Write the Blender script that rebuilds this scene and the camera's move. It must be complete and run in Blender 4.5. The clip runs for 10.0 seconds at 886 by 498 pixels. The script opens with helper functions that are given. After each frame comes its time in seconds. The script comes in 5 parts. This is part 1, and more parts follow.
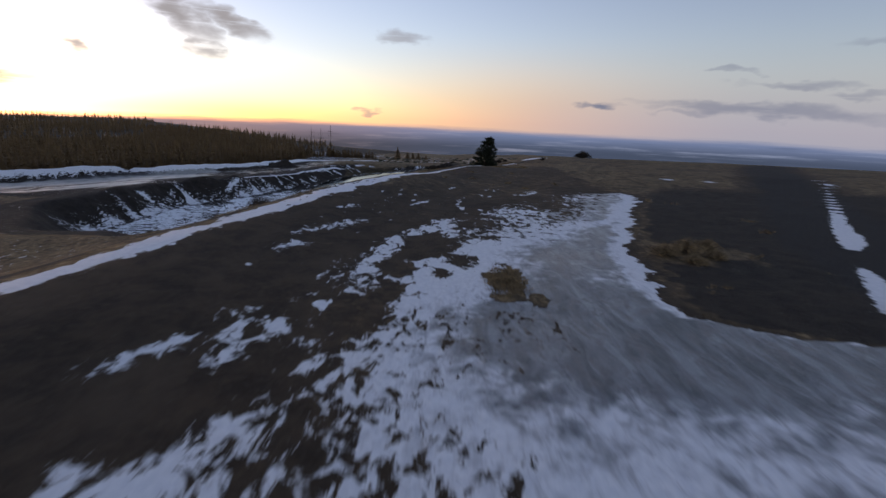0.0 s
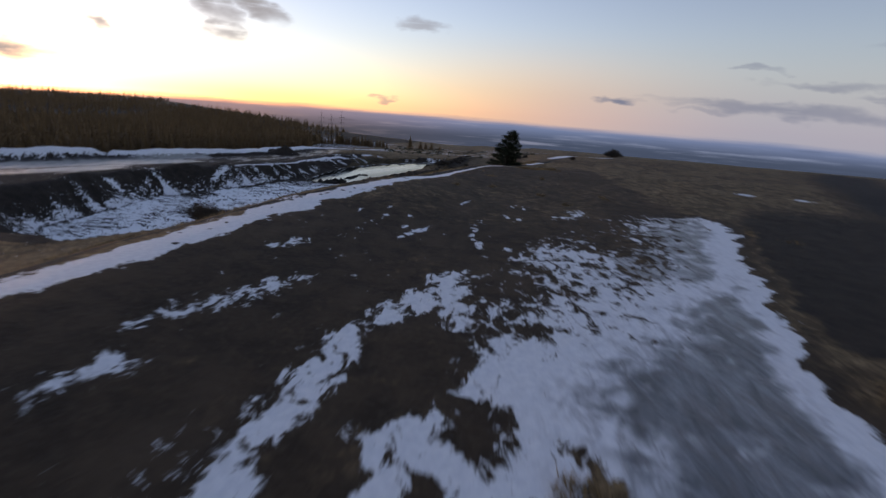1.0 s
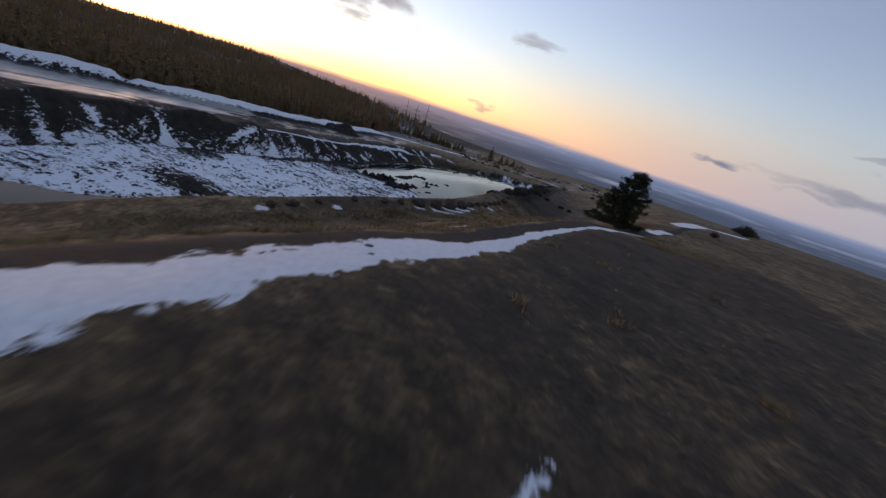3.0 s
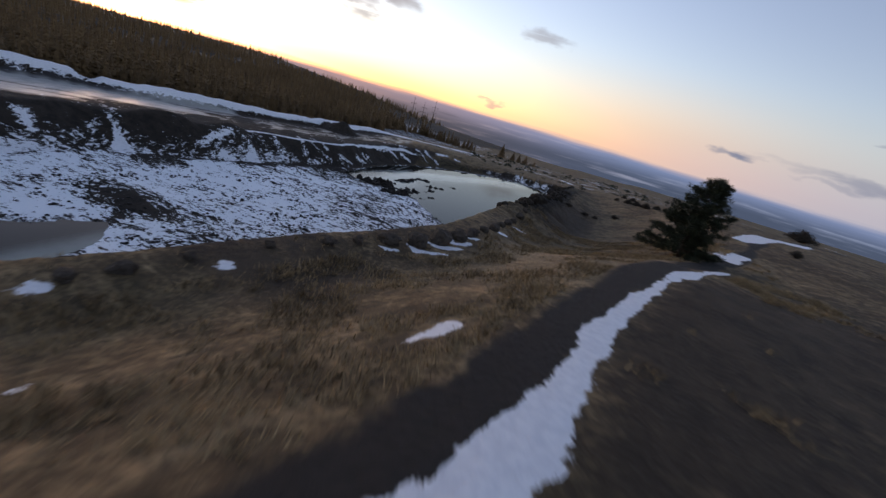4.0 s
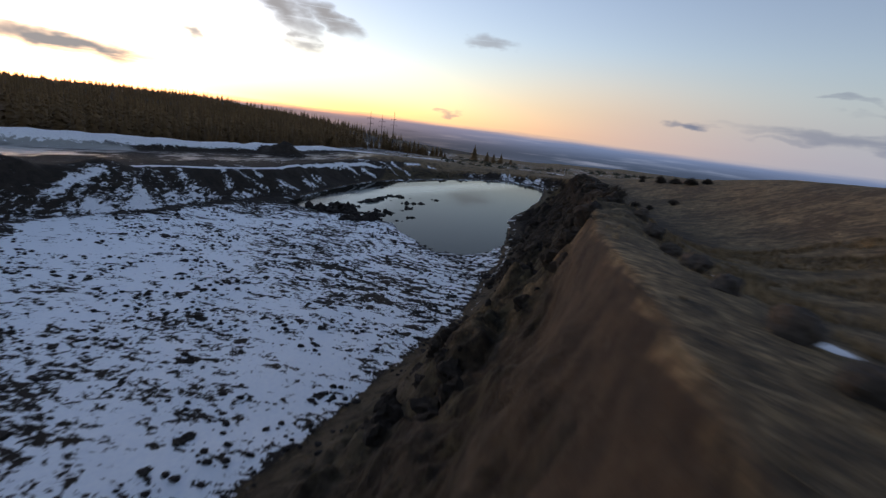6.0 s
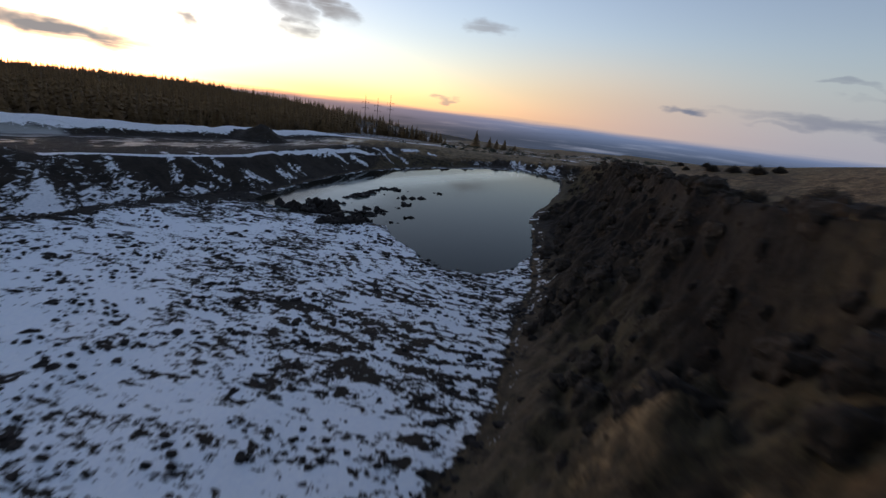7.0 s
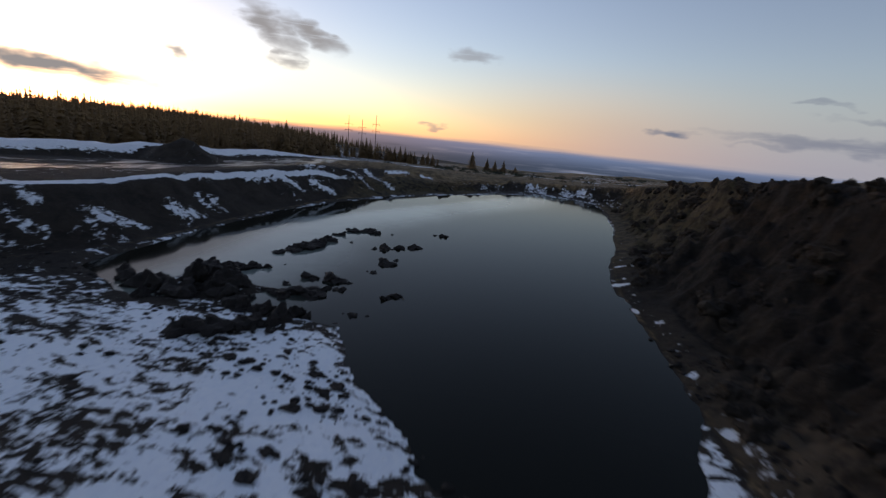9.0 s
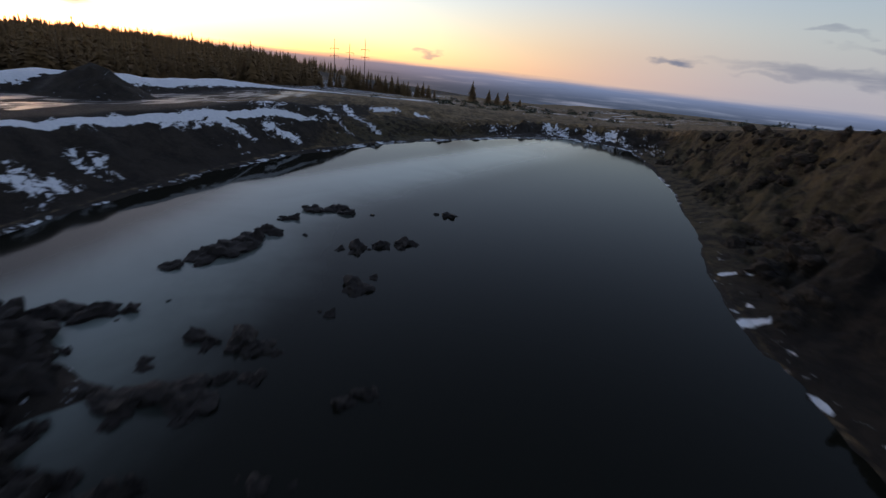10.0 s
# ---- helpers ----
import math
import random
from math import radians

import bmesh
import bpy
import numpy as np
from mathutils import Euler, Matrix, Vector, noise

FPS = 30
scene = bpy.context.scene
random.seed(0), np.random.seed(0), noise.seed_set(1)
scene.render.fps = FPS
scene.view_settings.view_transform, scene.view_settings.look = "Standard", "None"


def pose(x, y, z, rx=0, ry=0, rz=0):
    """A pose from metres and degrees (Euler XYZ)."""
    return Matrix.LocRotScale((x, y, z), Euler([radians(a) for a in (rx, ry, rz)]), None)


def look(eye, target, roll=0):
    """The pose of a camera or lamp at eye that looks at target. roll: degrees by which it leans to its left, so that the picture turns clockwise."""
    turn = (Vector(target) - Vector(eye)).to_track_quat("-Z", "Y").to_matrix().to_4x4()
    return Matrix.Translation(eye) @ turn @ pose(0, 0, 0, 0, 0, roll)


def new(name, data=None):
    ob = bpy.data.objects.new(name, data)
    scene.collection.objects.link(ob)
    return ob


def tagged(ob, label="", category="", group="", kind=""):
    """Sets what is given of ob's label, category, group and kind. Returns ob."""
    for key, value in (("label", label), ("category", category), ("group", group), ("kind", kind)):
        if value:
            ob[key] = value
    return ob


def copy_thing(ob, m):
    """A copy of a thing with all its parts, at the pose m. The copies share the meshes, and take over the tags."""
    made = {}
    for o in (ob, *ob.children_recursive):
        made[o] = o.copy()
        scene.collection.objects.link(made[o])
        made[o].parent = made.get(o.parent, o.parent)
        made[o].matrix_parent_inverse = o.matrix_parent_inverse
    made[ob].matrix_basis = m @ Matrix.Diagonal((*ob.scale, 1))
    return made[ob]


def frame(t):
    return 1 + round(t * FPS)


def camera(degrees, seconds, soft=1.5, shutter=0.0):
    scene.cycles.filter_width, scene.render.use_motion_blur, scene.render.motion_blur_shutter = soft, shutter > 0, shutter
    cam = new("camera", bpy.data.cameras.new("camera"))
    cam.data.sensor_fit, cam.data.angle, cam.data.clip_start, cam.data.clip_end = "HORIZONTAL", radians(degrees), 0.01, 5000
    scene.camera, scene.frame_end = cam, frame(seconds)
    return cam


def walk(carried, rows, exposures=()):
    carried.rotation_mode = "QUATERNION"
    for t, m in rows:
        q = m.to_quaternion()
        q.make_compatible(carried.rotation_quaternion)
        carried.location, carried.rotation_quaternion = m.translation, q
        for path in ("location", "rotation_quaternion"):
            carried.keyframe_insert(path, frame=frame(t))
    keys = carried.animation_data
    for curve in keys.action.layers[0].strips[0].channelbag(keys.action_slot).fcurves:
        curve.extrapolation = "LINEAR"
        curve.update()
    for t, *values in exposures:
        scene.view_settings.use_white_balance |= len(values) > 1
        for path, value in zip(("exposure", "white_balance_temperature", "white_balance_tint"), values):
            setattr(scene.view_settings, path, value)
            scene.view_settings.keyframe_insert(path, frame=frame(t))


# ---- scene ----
cam = camera(87.1, 10.0, soft=1.4, shutter=0.45)
PATH = [
    (0, (0.968, 0.363, 8.161), (0.943, 2.291, 7.632), 2.0),
    (0.5, (0.913, 9.027, 8.208), (0.875, 10.947, 7.651), 1.7),
    (1, (0.9, 17.361, 7.893), (0.831, 19.277, 7.322), 4.0),
    (1.2, (0.97, 20.75, 7.56), (0.79, 22.655, 6.978), 11.4),
    (1.5, (1.046, 25.673, 7.018), (0.81, 27.567, 6.422), 14.8),
    (2, (0.602, 33.947, 6.26), (0.371, 35.85, 5.691), 14.5),
    (2.5, (-0.148, 42.427, 6.132), (-0.436, 44.323, 5.561), 18.1),
    (3.8, (-1.673, 62.445, 5.837), (-2.048, 64.316, 5.239), 15.0),
    (4, (-2.503, 65.302, 5.472), (-2.866, 67.175, 4.87), 15.7),
    (4.5, (-4.31, 72.348, 3.812), (-4.689, 74.228, 3.246), 14.7),
    (5, (-6.346, 79.394, 2.151), (-6.739, 81.274, 1.593), 13.9),
    (5.5, (-8.453, 86.205, 0.785), (-8.82, 88.093, 0.238), 11.7),
    (5.7, (-9.34, 88.59, 0.399), (-9.639, 90.497, -0.123), 6.6),
    (6.8, (-13.556, 105.64, -2.017), (-13.848, 107.534, -2.586), 6.8),
    (7, (-14.508, 108.856, -2.154), (-14.79, 110.749, -2.737), 6.4),
    (7.5, (-16.483, 116.37, -3.217), (-16.773, 118.287, -3.707), 6.2),
    (8, (-18.235, 124.29, -4.192), (-18.52, 126.21, -4.674), 5.4),
    (8.5, (-19.803, 131.85, -5.137), (-20.072, 133.766, -5.641), 5.7),
    (9, (-21.445, 139.695, -6.045), (-21.704, 141.62, -6.522), 5.3),
    (9.5, (-23.108, 148.125, -6.429), (-23.351, 150.018, -7.026), 5.1),
    (9.8, (-24.1, 153.15, -6.36), (-24.309, 154.995, -7.1), 5.6),
    (10, (-24.771, 156.364, -6.414), (-24.973, 158.21, -7.155), 5.8),
]
walk(cam, [(t, look(eye, target, roll)) for t, eye, target, roll in PATH], [(0.0, 1.56, 6600, 15), (2.5, 1.6, 6650, 15), (4.0, 1.8, 6600, 14), (5.0, 1.78, 6550, 12), (5.5, 1.7, 6500, 10), (7.0, 1.5, 6450, 10), (9.0, 1.4, 6550, 11), (9.5, 1.42, 6600, 12), (10.0, 1.62, 6650, 12)])

# ---- light ----
SUN_AZ, SUN_EL = -50.0, 3.0          # degrees from straight ahead, and above the horizon
world = bpy.data.worlds.new("dusk_sky")
scene.world = world
world.use_nodes = True


class Nodes:
    """Small helper to wire node trees."""
    def __init__(self, tree):
        self.t = tree
        tree.nodes.clear()

    def add(self, kind):
        return self.t.nodes.new(kind)

    def plug(self, v, socket):
        if isinstance(v, bpy.types.NodeSocket):
            self.t.links.new(v, socket)
        elif v is not None:
            socket.default_value = v

    def math(self, op, a, b=None, c=None, clamp=False):
        n = self.add("ShaderNodeMath")
        n.operation, n.use_clamp = op, clamp
        for v, s in zip((a, b, c), n.inputs):
            self.plug(v, s)
        return n.outputs[0]

    def mix(self, f, a, b, mode="MIX"):
        n = self.add("ShaderNodeMix")
        n.data_type, n.blend_type = "RGBA", mode
        self.plug(f, n.inputs[0])
        self.plug(a if not isinstance(a, tuple) else (*a, 1), n.inputs[6])
        self.plug(b if not isinstance(b, tuple) else (*b, 1), n.inputs[7])
        return n.outputs[2]

    def noise(self, vec, scale, detail=4.0, rough=0.55, dist=0.0):
        n = self.add("ShaderNodeTexNoise")
        self.plug(vec, n.inputs["Vector"])
        n.inputs["Scale"].default_value, n.inputs["Detail"].default_value = scale, detail
        n.inputs["Roughness"].default_value, n.inputs["Distortion"].default_value = rough, dist
        return n.outputs[0]

    def step(self, v, a, b, lo=0.0, hi=1.0):
        n = self.add("ShaderNodeMapRange")
        n.interpolation_type = "SMOOTHSTEP"
        for x, s in zip((v, a, b, lo, hi), n.inputs):
            self.plug(x, s)
        return n.outputs[0]

    def mapping(self, vec, scale=(1, 1, 1), rot=(0, 0, 0)):
        n = self.add("ShaderNodeMapping")
        self.plug(vec, n.inputs[0])
        n.inputs["Scale"].default_value, n.inputs["Rotation"].default_value = scale, rot
        return n.outputs[0]


def sky_nodes():
    n = Nodes(world.node_tree)
    out, bg = n.add("ShaderNodeOutputWorld"), n.add("ShaderNodeBackground")
    sky = n.add("ShaderNodeTexSky")
    sky.sky_type, sky.sun_disc = "NISHITA", False
    sky.sun_elevation, sky.sun_rotation = radians(SUN_EL), radians(SUN_AZ)
    sky.altitude, sky.air_density, sky.dust_density, sky.ozone_density = 900, 1.0, 0.5, 2.0
    co = n.add("ShaderNodeTexCoord").outputs["Generated"]
    xyz = n.add("ShaderNodeSeparateXYZ")
    n.plug(co, xyz.inputs[0])
    az = n.math("MULTIPLY", n.math("ARCTAN2", xyz.outputs[0], xyz.outputs[1]), 57.296)
    el = n.math("MULTIPLY", n.math("ARCSINE", xyz.outputs[2]), 57.296)
    comb = n.add("ShaderNodeCombineXYZ")
    n.plug(az, comb.inputs[0])
    n.plug(n.math("MULTIPLY", el, 2.2), comb.inputs[1])
    w1 = n.noise(comb.outputs[0], 0.30, 3, 0.5)
    w2 = n.noise(n.mapping(comb.outputs[0], (1, 1, 1), (0, 0, 2.0)), 0.28, 3, 0.5)
    azw = n.math("ADD", az, n.math("MULTIPLY", n.math("SUBTRACT", w1, 0.5), 7.0))
    elw = n.math("ADD", el, n.math("MULTIPLY", n.math("SUBTRACT", w2, 0.5), 2.4))
    total = None
    for a, e, wide, high, tilt, strong in CLOUDS:
        ca, sa = math.cos(radians(tilt)), math.sin(radians(tilt))
        da, de = n.math("SUBTRACT", azw, a), n.math("SUBTRACT", elw, e)
        u = n.math("DIVIDE", n.math("ADD", n.math("MULTIPLY", da, ca), n.math("MULTIPLY", de, sa)), wide)
        v = n.math("DIVIDE", n.math("SUBTRACT", n.math("MULTIPLY", de, ca), n.math("MULTIPLY", da, sa)), high)
        r = n.math("ADD", n.math("MULTIPLY", u, u), n.math("MULTIPLY", v, v))
        m = n.math("MULTIPLY", n.step(r, 1.9, -0.35), strong)
        total = m if total is None else n.math("MAXIMUM", total, m)
    soft = n.add("ShaderNodeHueSaturation")
    soft.inputs["Saturation"].default_value = 0.82
    n.plug(sky.outputs[0], soft.inputs["Color"])
    air = n.mix(1.0, soft.outputs[0], (1.12, 0.96, 1.02), "MULTIPLY")
    # pink to mauve haze low in the sky away from the sun
    haze = n.mix(n.step(az, -4, 33), (2.10, 1.45, 1.14), (1.02, 1.13, 1.42))
    air = n.mix(n.math("MULTIPLY", n.step(az, -22, 14), n.step(el, 10, 0.5, 0, 0.85)), air, haze)
    # yellow to orange glow low over the wood
    glow = n.mix(n.step(el, -0.2, 2.2), (1.0, 0.66, 0.34), (1.0, 0.92, 0.70))
    air = n.mix(n.math("MULTIPLY", n.step(az, -2, -26), n.step(el, 3.6, 0.2, 0, 0.62)), air, n.mix(1.0, air, glow, "MULTIPLY"))
    cloud = n.mix(0.99, n.mix(1.0, air, (0.42, 0.40, 0.44), "MULTIPLY"), n.mix(n.step(az, -20, 20), (0.95, 0.90, 0.90), (0.50, 0.57, 0.80)))
    wisp = n.noise(n.mapping(comb.outputs[0], (0.16, 0.8, 1)), 0.8, 3, 0.55, 0.4)
    total = n.math("MULTIPLY", n.math("MULTIPLY", total, 1.12), n.step(wisp, 0.26, 0.48, 0.4, 1.0), clamp=True)
    n.plug(n.mix(total, air, cloud), bg.inputs[0])
    bg.inputs[1].default_value = SKY_STRENGTH
    n.plug(bg.outputs[0], out.inputs[0])


# azimuth, elevation, half width, half height (degrees), tilt, density
CLOUDS = [(-48.5, 3.0, 8.5, 1.15, -5, 1.0), (-37.5, 5.7, 2.0, 0.45, -18, 0.8), (-28.5, 9.6, 3.2, 1.5, -35, 0.9), (-24.5, 9.2, 3.4, 1.0, -25, 0.9),
          (-26.6, 6.6, 1.0, 1.1, -40, 0.7), (-6.1, 8.7, 2.6, 0.7, 0, 0.6), (-9.9, 0.75, 1.5, 0.22, 0, 0.6), (16.3, 2.15, 2.4, 0.35, 0, 0.9),
          (31.5, 2.1, 10.5, 0.62, -3, 0.62), (25.5, 1.7, 3.0, 0.3, 0, 0.4), (29.0, 5.8, 2.6, 0.3, 0, 0.45), (34.5, 4.5, 4.0, 0.38, -2, 0.5), (38.5, 3.5, 2.4, 0.3, 0, 0.4), (40, 7.9, 3.0, 0.35, 0, 0.3)]
SKY_STRENGTH = 0.12
sky_nodes()
sun = new("sun", bpy.data.lights.new("sun", "SUN"))
sun.data.energy, sun.data.angle, sun.data.color = 0.12, radians(14.0), (1.0, 0.62, 0.32)
sun.matrix_world = look((-math.sin(radians(-SUN_AZ)) * 900, math.cos(radians(SUN_AZ)) * 900, 900 * math.tan(radians(SUN_EL))), (0, 0, 0))


# ---- shaping helpers ----
def lattice(ix, iy, seed):
    h = (ix * 374761393 + iy * 668265263 + seed * 974634777) & 0x7FFFFFFF
    h = ((h ^ (h >> 13)) * 1274126177) & 0x7FFFFFFF
    return ((h ^ (h >> 16)) & 0xFFFF) / 65535.0


def vnoise(x, y, size, seed=0):
    """Smooth value noise, 0 to 1, with cells of that size."""
    x, y = np.asarray(x, float) / size, np.asarray(y, float) / size
    ix, iy = np.floor(x).astype(np.int64), np.floor(y).astype(np.int64)
    fx, fy = x - ix, y - iy
    fx, fy = fx * fx * (3 - 2 * fx), fy * fy * (3 - 2 * fy)
    a, b = lattice(ix, iy, seed), lattice(ix + 1, iy, seed)
    c, d = lattice(ix, iy + 1, seed), lattice(ix + 1, iy + 1, seed)
    return (a * (1 - fx) + b * fx) * (1 - fy) + (c * (1 - fx) + d * fx) * fy


def fbm(x, y, size, octaves=4, seed=0):
    total, amp, norm = 0.0, 1.0, 0.0
    for k in range(octaves):
        total, norm = total + amp * vnoise(x + 17.3 * k, y - 9.1 * k, size / 2 ** k, seed + k), norm + amp
        amp *= 0.5
    return total / norm


def smooth(v, a, b):
    t = np.clip((v - a) / (b - a), 0, 1)
    return t * t * (3 - 2 * t)


def along(x, y, line):
    """Distance to a polyline whose points may carry more numbers, and those numbers at the nearest place; side is positive to its left."""
    best, side = np.full(np.shape(x), 1e9), np.zeros(np.shape(x))
    extra = [np.zeros(np.shape(x)) for _ in line[0][2:]]
    for p, q in zip(line, line[1:]):
        dx, dy = q[0] - p[0], q[1] - p[1]
        t = np.clip(((x - p[0]) * dx + (y - p[1]) * dy) / (dx * dx + dy * dy), 0, 1)
        d = np.hypot(x - p[0] - t * dx, y - p[1] - t * dy)
        near = d < best
        best = np.where(near, d, best)
        side = np.where(near, np.sign(dx * (y - p[1]) - dy * (x - p[0])), side)
        for k in range(len(extra)):
            extra[k] = np.where(near, p[2 + k] + t * (q[2 + k] - p[2 + k]), extra[k])
    return best, side, extra


def inside(x, y, poly):
    """Signed distance to a polygon, positive inside."""
    d, _, _ = along(x, y, list(poly) + [poly[0]])
    odd = np.zeros(np.shape(x), bool)
    for (ax, ay), (bx, by) in zip(poly, list(poly[1:]) + [poly[0]]):
        if ay != by:
            odd ^= ((ay > y) != (by > y)) & (x < (bx - ax) * (y - ay) / (by - ay) + ax)
    return np.where(odd, d, -d)


# ---- the plan of the land ----
WATER = -16.9
LAKE = [(-50, 166), (-43, 162.5), (-36.5, 163.5), (-30, 162.5), (-27.3, 157.5), (-24, 154), (-21, 151), (-17, 150.3), (-13.5, 154), (-12, 162), (-12, 170),
        (-12.5, 176), (-11.5, 184), (-9.2, 193), (-7, 205), (-5, 222), (-5, 236), (-9, 240), (-16, 241.5), (-26, 232.5), (-40, 216), (-46.5, 203), (-48.5, 192), (-50, 180)]
POOL = [(-62, 84), (-54, 80), (-46, 86), (-42, 92), (-42, 97), (-44, 102), (-47.5, 105.5), (-51, 99), (-54, 95), (-60, 92)]
FLOOR = [(-72, 92), (-60, 78), (-38, 80), (-28, 88), (-23.0, 97), (-20.8, 104), (-18.5, 112), (-16.3, 121), (-13.7, 129), (-13.2, 138), (-11.8, 149), (-11.4, 165), (-11.8, 176),
         (-10.5, 186), (-6.4, 205), (-4.2, 222), (-4, 238), (-9, 242), (-17, 243.5), (-27, 234), (-41.5, 217), (-48, 203), (-50.5, 190), (-51.5, 172), (-55, 164), (-59, 155), (-59.5, 146), (-65, 134), (-71.5, 124)]
# snow strip beside the trail: x, y, half width, height
STRIP = [(-23.3, -20, 0.8, 1.0), (-18.3, 10, 0.8, 1.1), (-15.9, 22, 0.9, 1.2), (-13.2, 35, 1.0, 1.25), (-11.1, 45, 1.25, 1.25), (-9.9, 50, 1.3, 1.25), (-8.0, 55, 1.2, 1.25), (-6.1, 60, 1.0, 1.25), (-4.5, 65, 0.9, 1.0),
         (-2.45, 70, 0.62, 0.7), (-1.6, 72, 0.56, 0.6), (-0.75, 75, 0.38, 0.5), (0.15, 79, 0.36, 0.4), (2.0, 84, 0.38, 0.3), (4.6, 90, 0.44, 0.15), (6.7, 94, 0.38, -0.2), (8.4, 97, 0.32, -0.5), (9.8, 99.4, 0.3, -0.7), (10.7, 100.6, 0.15, -0.8)]
TRAIL = [(-26, -20), (-20.5, 10), (-18.2, 22), (-15.6, 35), (-13.2, 45), (-9.8, 56), (-7.6, 61), (-5.4, 66), (-3.4, 70.5), (-2.4, 73), (-1.5, 76.5), (0.2, 82), (2.4, 88), (4.5, 92.5), (6.4, 96), (8.8, 100), (13, 107), (19, 120), (27, 138), (44, 165), (80, 200)]
# rim of the pit: x, y, height
RIM = [(-60, 60, -9.2), (-45, 62, -8.5), (-32, 66, -6.8), (-25, 68, -4.6), (-20, 73, -3.2), (-17, 76, -2.6), (-15.2, 80, -2.5), (-13.3, 84.9, -2.45), (-11.3, 88.5, -2.4), (-10.2, 91, -2.4), (-8.7, 95.5, -2.5), (-8.2, 101, -2.8),
       (-7.8, 110, -3.5), (-6.5, 120, -3.9), (-5.2, 132, -4.5), (-3.5, 145, -5.4), (-2, 160, -6.3), (0, 180, -7.2), (2, 200, -8.6), (3.8, 223, -11.0), (2, 240, -13), (-6, 249, -14.5), (-16, 251, -15), (-28, 246, -15.4), (-38, 232, -15.6), (-50, 222, -15.0)]
# rocky spur that runs down the pit side
SPUR = [(-9.2, 124.5), (-9.6, 122), (-11.3, 116.5), (-12.4, 113)]
AFTER = [(13.0, 107.0, 0.6), (13.6, 110.2, 1.2), (15.5, 114.0, 1.5), (15.6, 114.1, 0.1), (20, 126, 0.1), (21, 128, 1.6), (29, 141, 2.0), (40, 157, 1.6), (46, 166, 0.2)]
EDGE = [(66, 84, 0.15), (52, 64, 0.3), (42, 50, 0.5), (37, 43, 0.8), (33, 37, 1.0), (31, 34.5, 0.5)]
EDGE_NEAR = [(27.5, 29.5, 0.3), (25.5, 26, 0.6), (22, 21.5, 0.3)]
EDGE_FAR = [(62, 78, 0.3), (60, 65, 0.45), (58, 52, 0.3)]
BERM = [(-150, 60, -8.5), (-125, 105, -8.8), (-112, 126, -9.2), (-99, 147, -9.9), (-86, 185, -10.6), (-80, 215, -11.6), (-77, 236, -12.6), (-62, 275, -14.8), (-46, 318, -16.9)]
ROAD = [(52, -30), (33, 12), (28, 24), (31, 34), (38, 47), (54, 75), (72, 108), (110, 160)]


def ragged_rim(x, y):
    """Notches and rock heads along the broken edge of the pit."""
    return (2.2 * (fbm(x, y, 5.5, 3, 16) - 0.52) + 0.7 * (fbm(x, y, 1.3, 2, 18) - 0.5)) * smooth(y, 106, 120) * (1 - 0.7 * smooth(y, 130, 146))


def plateau(x, y):
    z = np.interp(y, [-60, 0, 60, 85, 100, 130, 150, 180, 223, 250, 300, 375, 500, 700, 900, 1200, 1700, 4600], [0.5, 0.0, 0.0, 0.0, -0.6, -3.0, -4.8, -6.6, -10.8, -13.2, -16, -21, -27, -38, -52, -95, -230, -520])
    z = z + smooth(x, 0, 30) * np.interp(y, [60, 100, 135, 190, 300], [0, 0.6, 2.6, 3.2, 2]) - 0.0022 * np.clip(x - 70, 0, 4000) ** 1.35
    d, side, (w, top) = along(x, y, STRIP + [(13, 107, 0.5, -1.0), (20, 128, 0.5, -2.0), (40, 200, 0.5, -5.0), (60, 420, 0.5, -24)])
    right, left = np.where(side > 0, 0, d), np.where(side > 0, d, 0)
    z = z + (top - z) * np.exp(-((right + 0.7 * left) / 6.5) ** 2) * smooth(y, 130, 90)
    fall = np.interp(left, [0, 2, 4, 12, 22, 40, 80], [0, 0.1, 0.6, 3.4, 5.6, 9.6, 10.5])
    fade = smooth(y, 230, 130)
    z = z - fall * np.clip(fade, 0.12, 1)
    dr, sr, (zr,) = along(x, y, RIM)
    zr = zr + ragged_rim(x, y)
    return z + (zr - z) * np.exp(-(dr / 6.0) ** 2)


def terrace(x, y):
    z = np.interp(y, [-400, 60, 140, 270, 320, 420, 600, 1000, 1700, 4600], [-6, -9.6, -11.2, -16.6, -18.4, -20.5, -24, -36, -110, -520])
    d, side, (top,) = along(x, y, BERM)
    back = np.where(side > 0, d, 0)
    z = z + back * np.interp(y, [60, 130, 200, 260], [0.075, 0.06, 0.02, 0.0]) * smooth(back, 0, 20) * np.interp(back, [0, 120, 400, 2000], [1, 1, 0.35, 0.03])
    bearing = np.degrees(np.arctan2(x, y + 60))
    rise = smooth(bearing, -11, -36) * smooth(back, 60, 220) * smooth(y, -100, 60)
    z = z * (1 - rise) + (-14.2 - 0.035 * np.clip(np.hypot(x, y) - 1650, 0, None)) * rise
    z = z - smooth(back, 8, 30) * np.clip(z + 13.6, 0, None)
    ridge = smooth(d, 4.8, 0.8) * (np.interp(y, [60, 142, 152, 220, 300], [3.0, 3.0, 2.3, 1.9, 1.6]) + 1.3 * (fbm(x, y, 7, 3, 5) - 0.5)) * smooth(np.hypot(x + 100.5, y - 145), 0.8, 3.2)
    return z + ridge


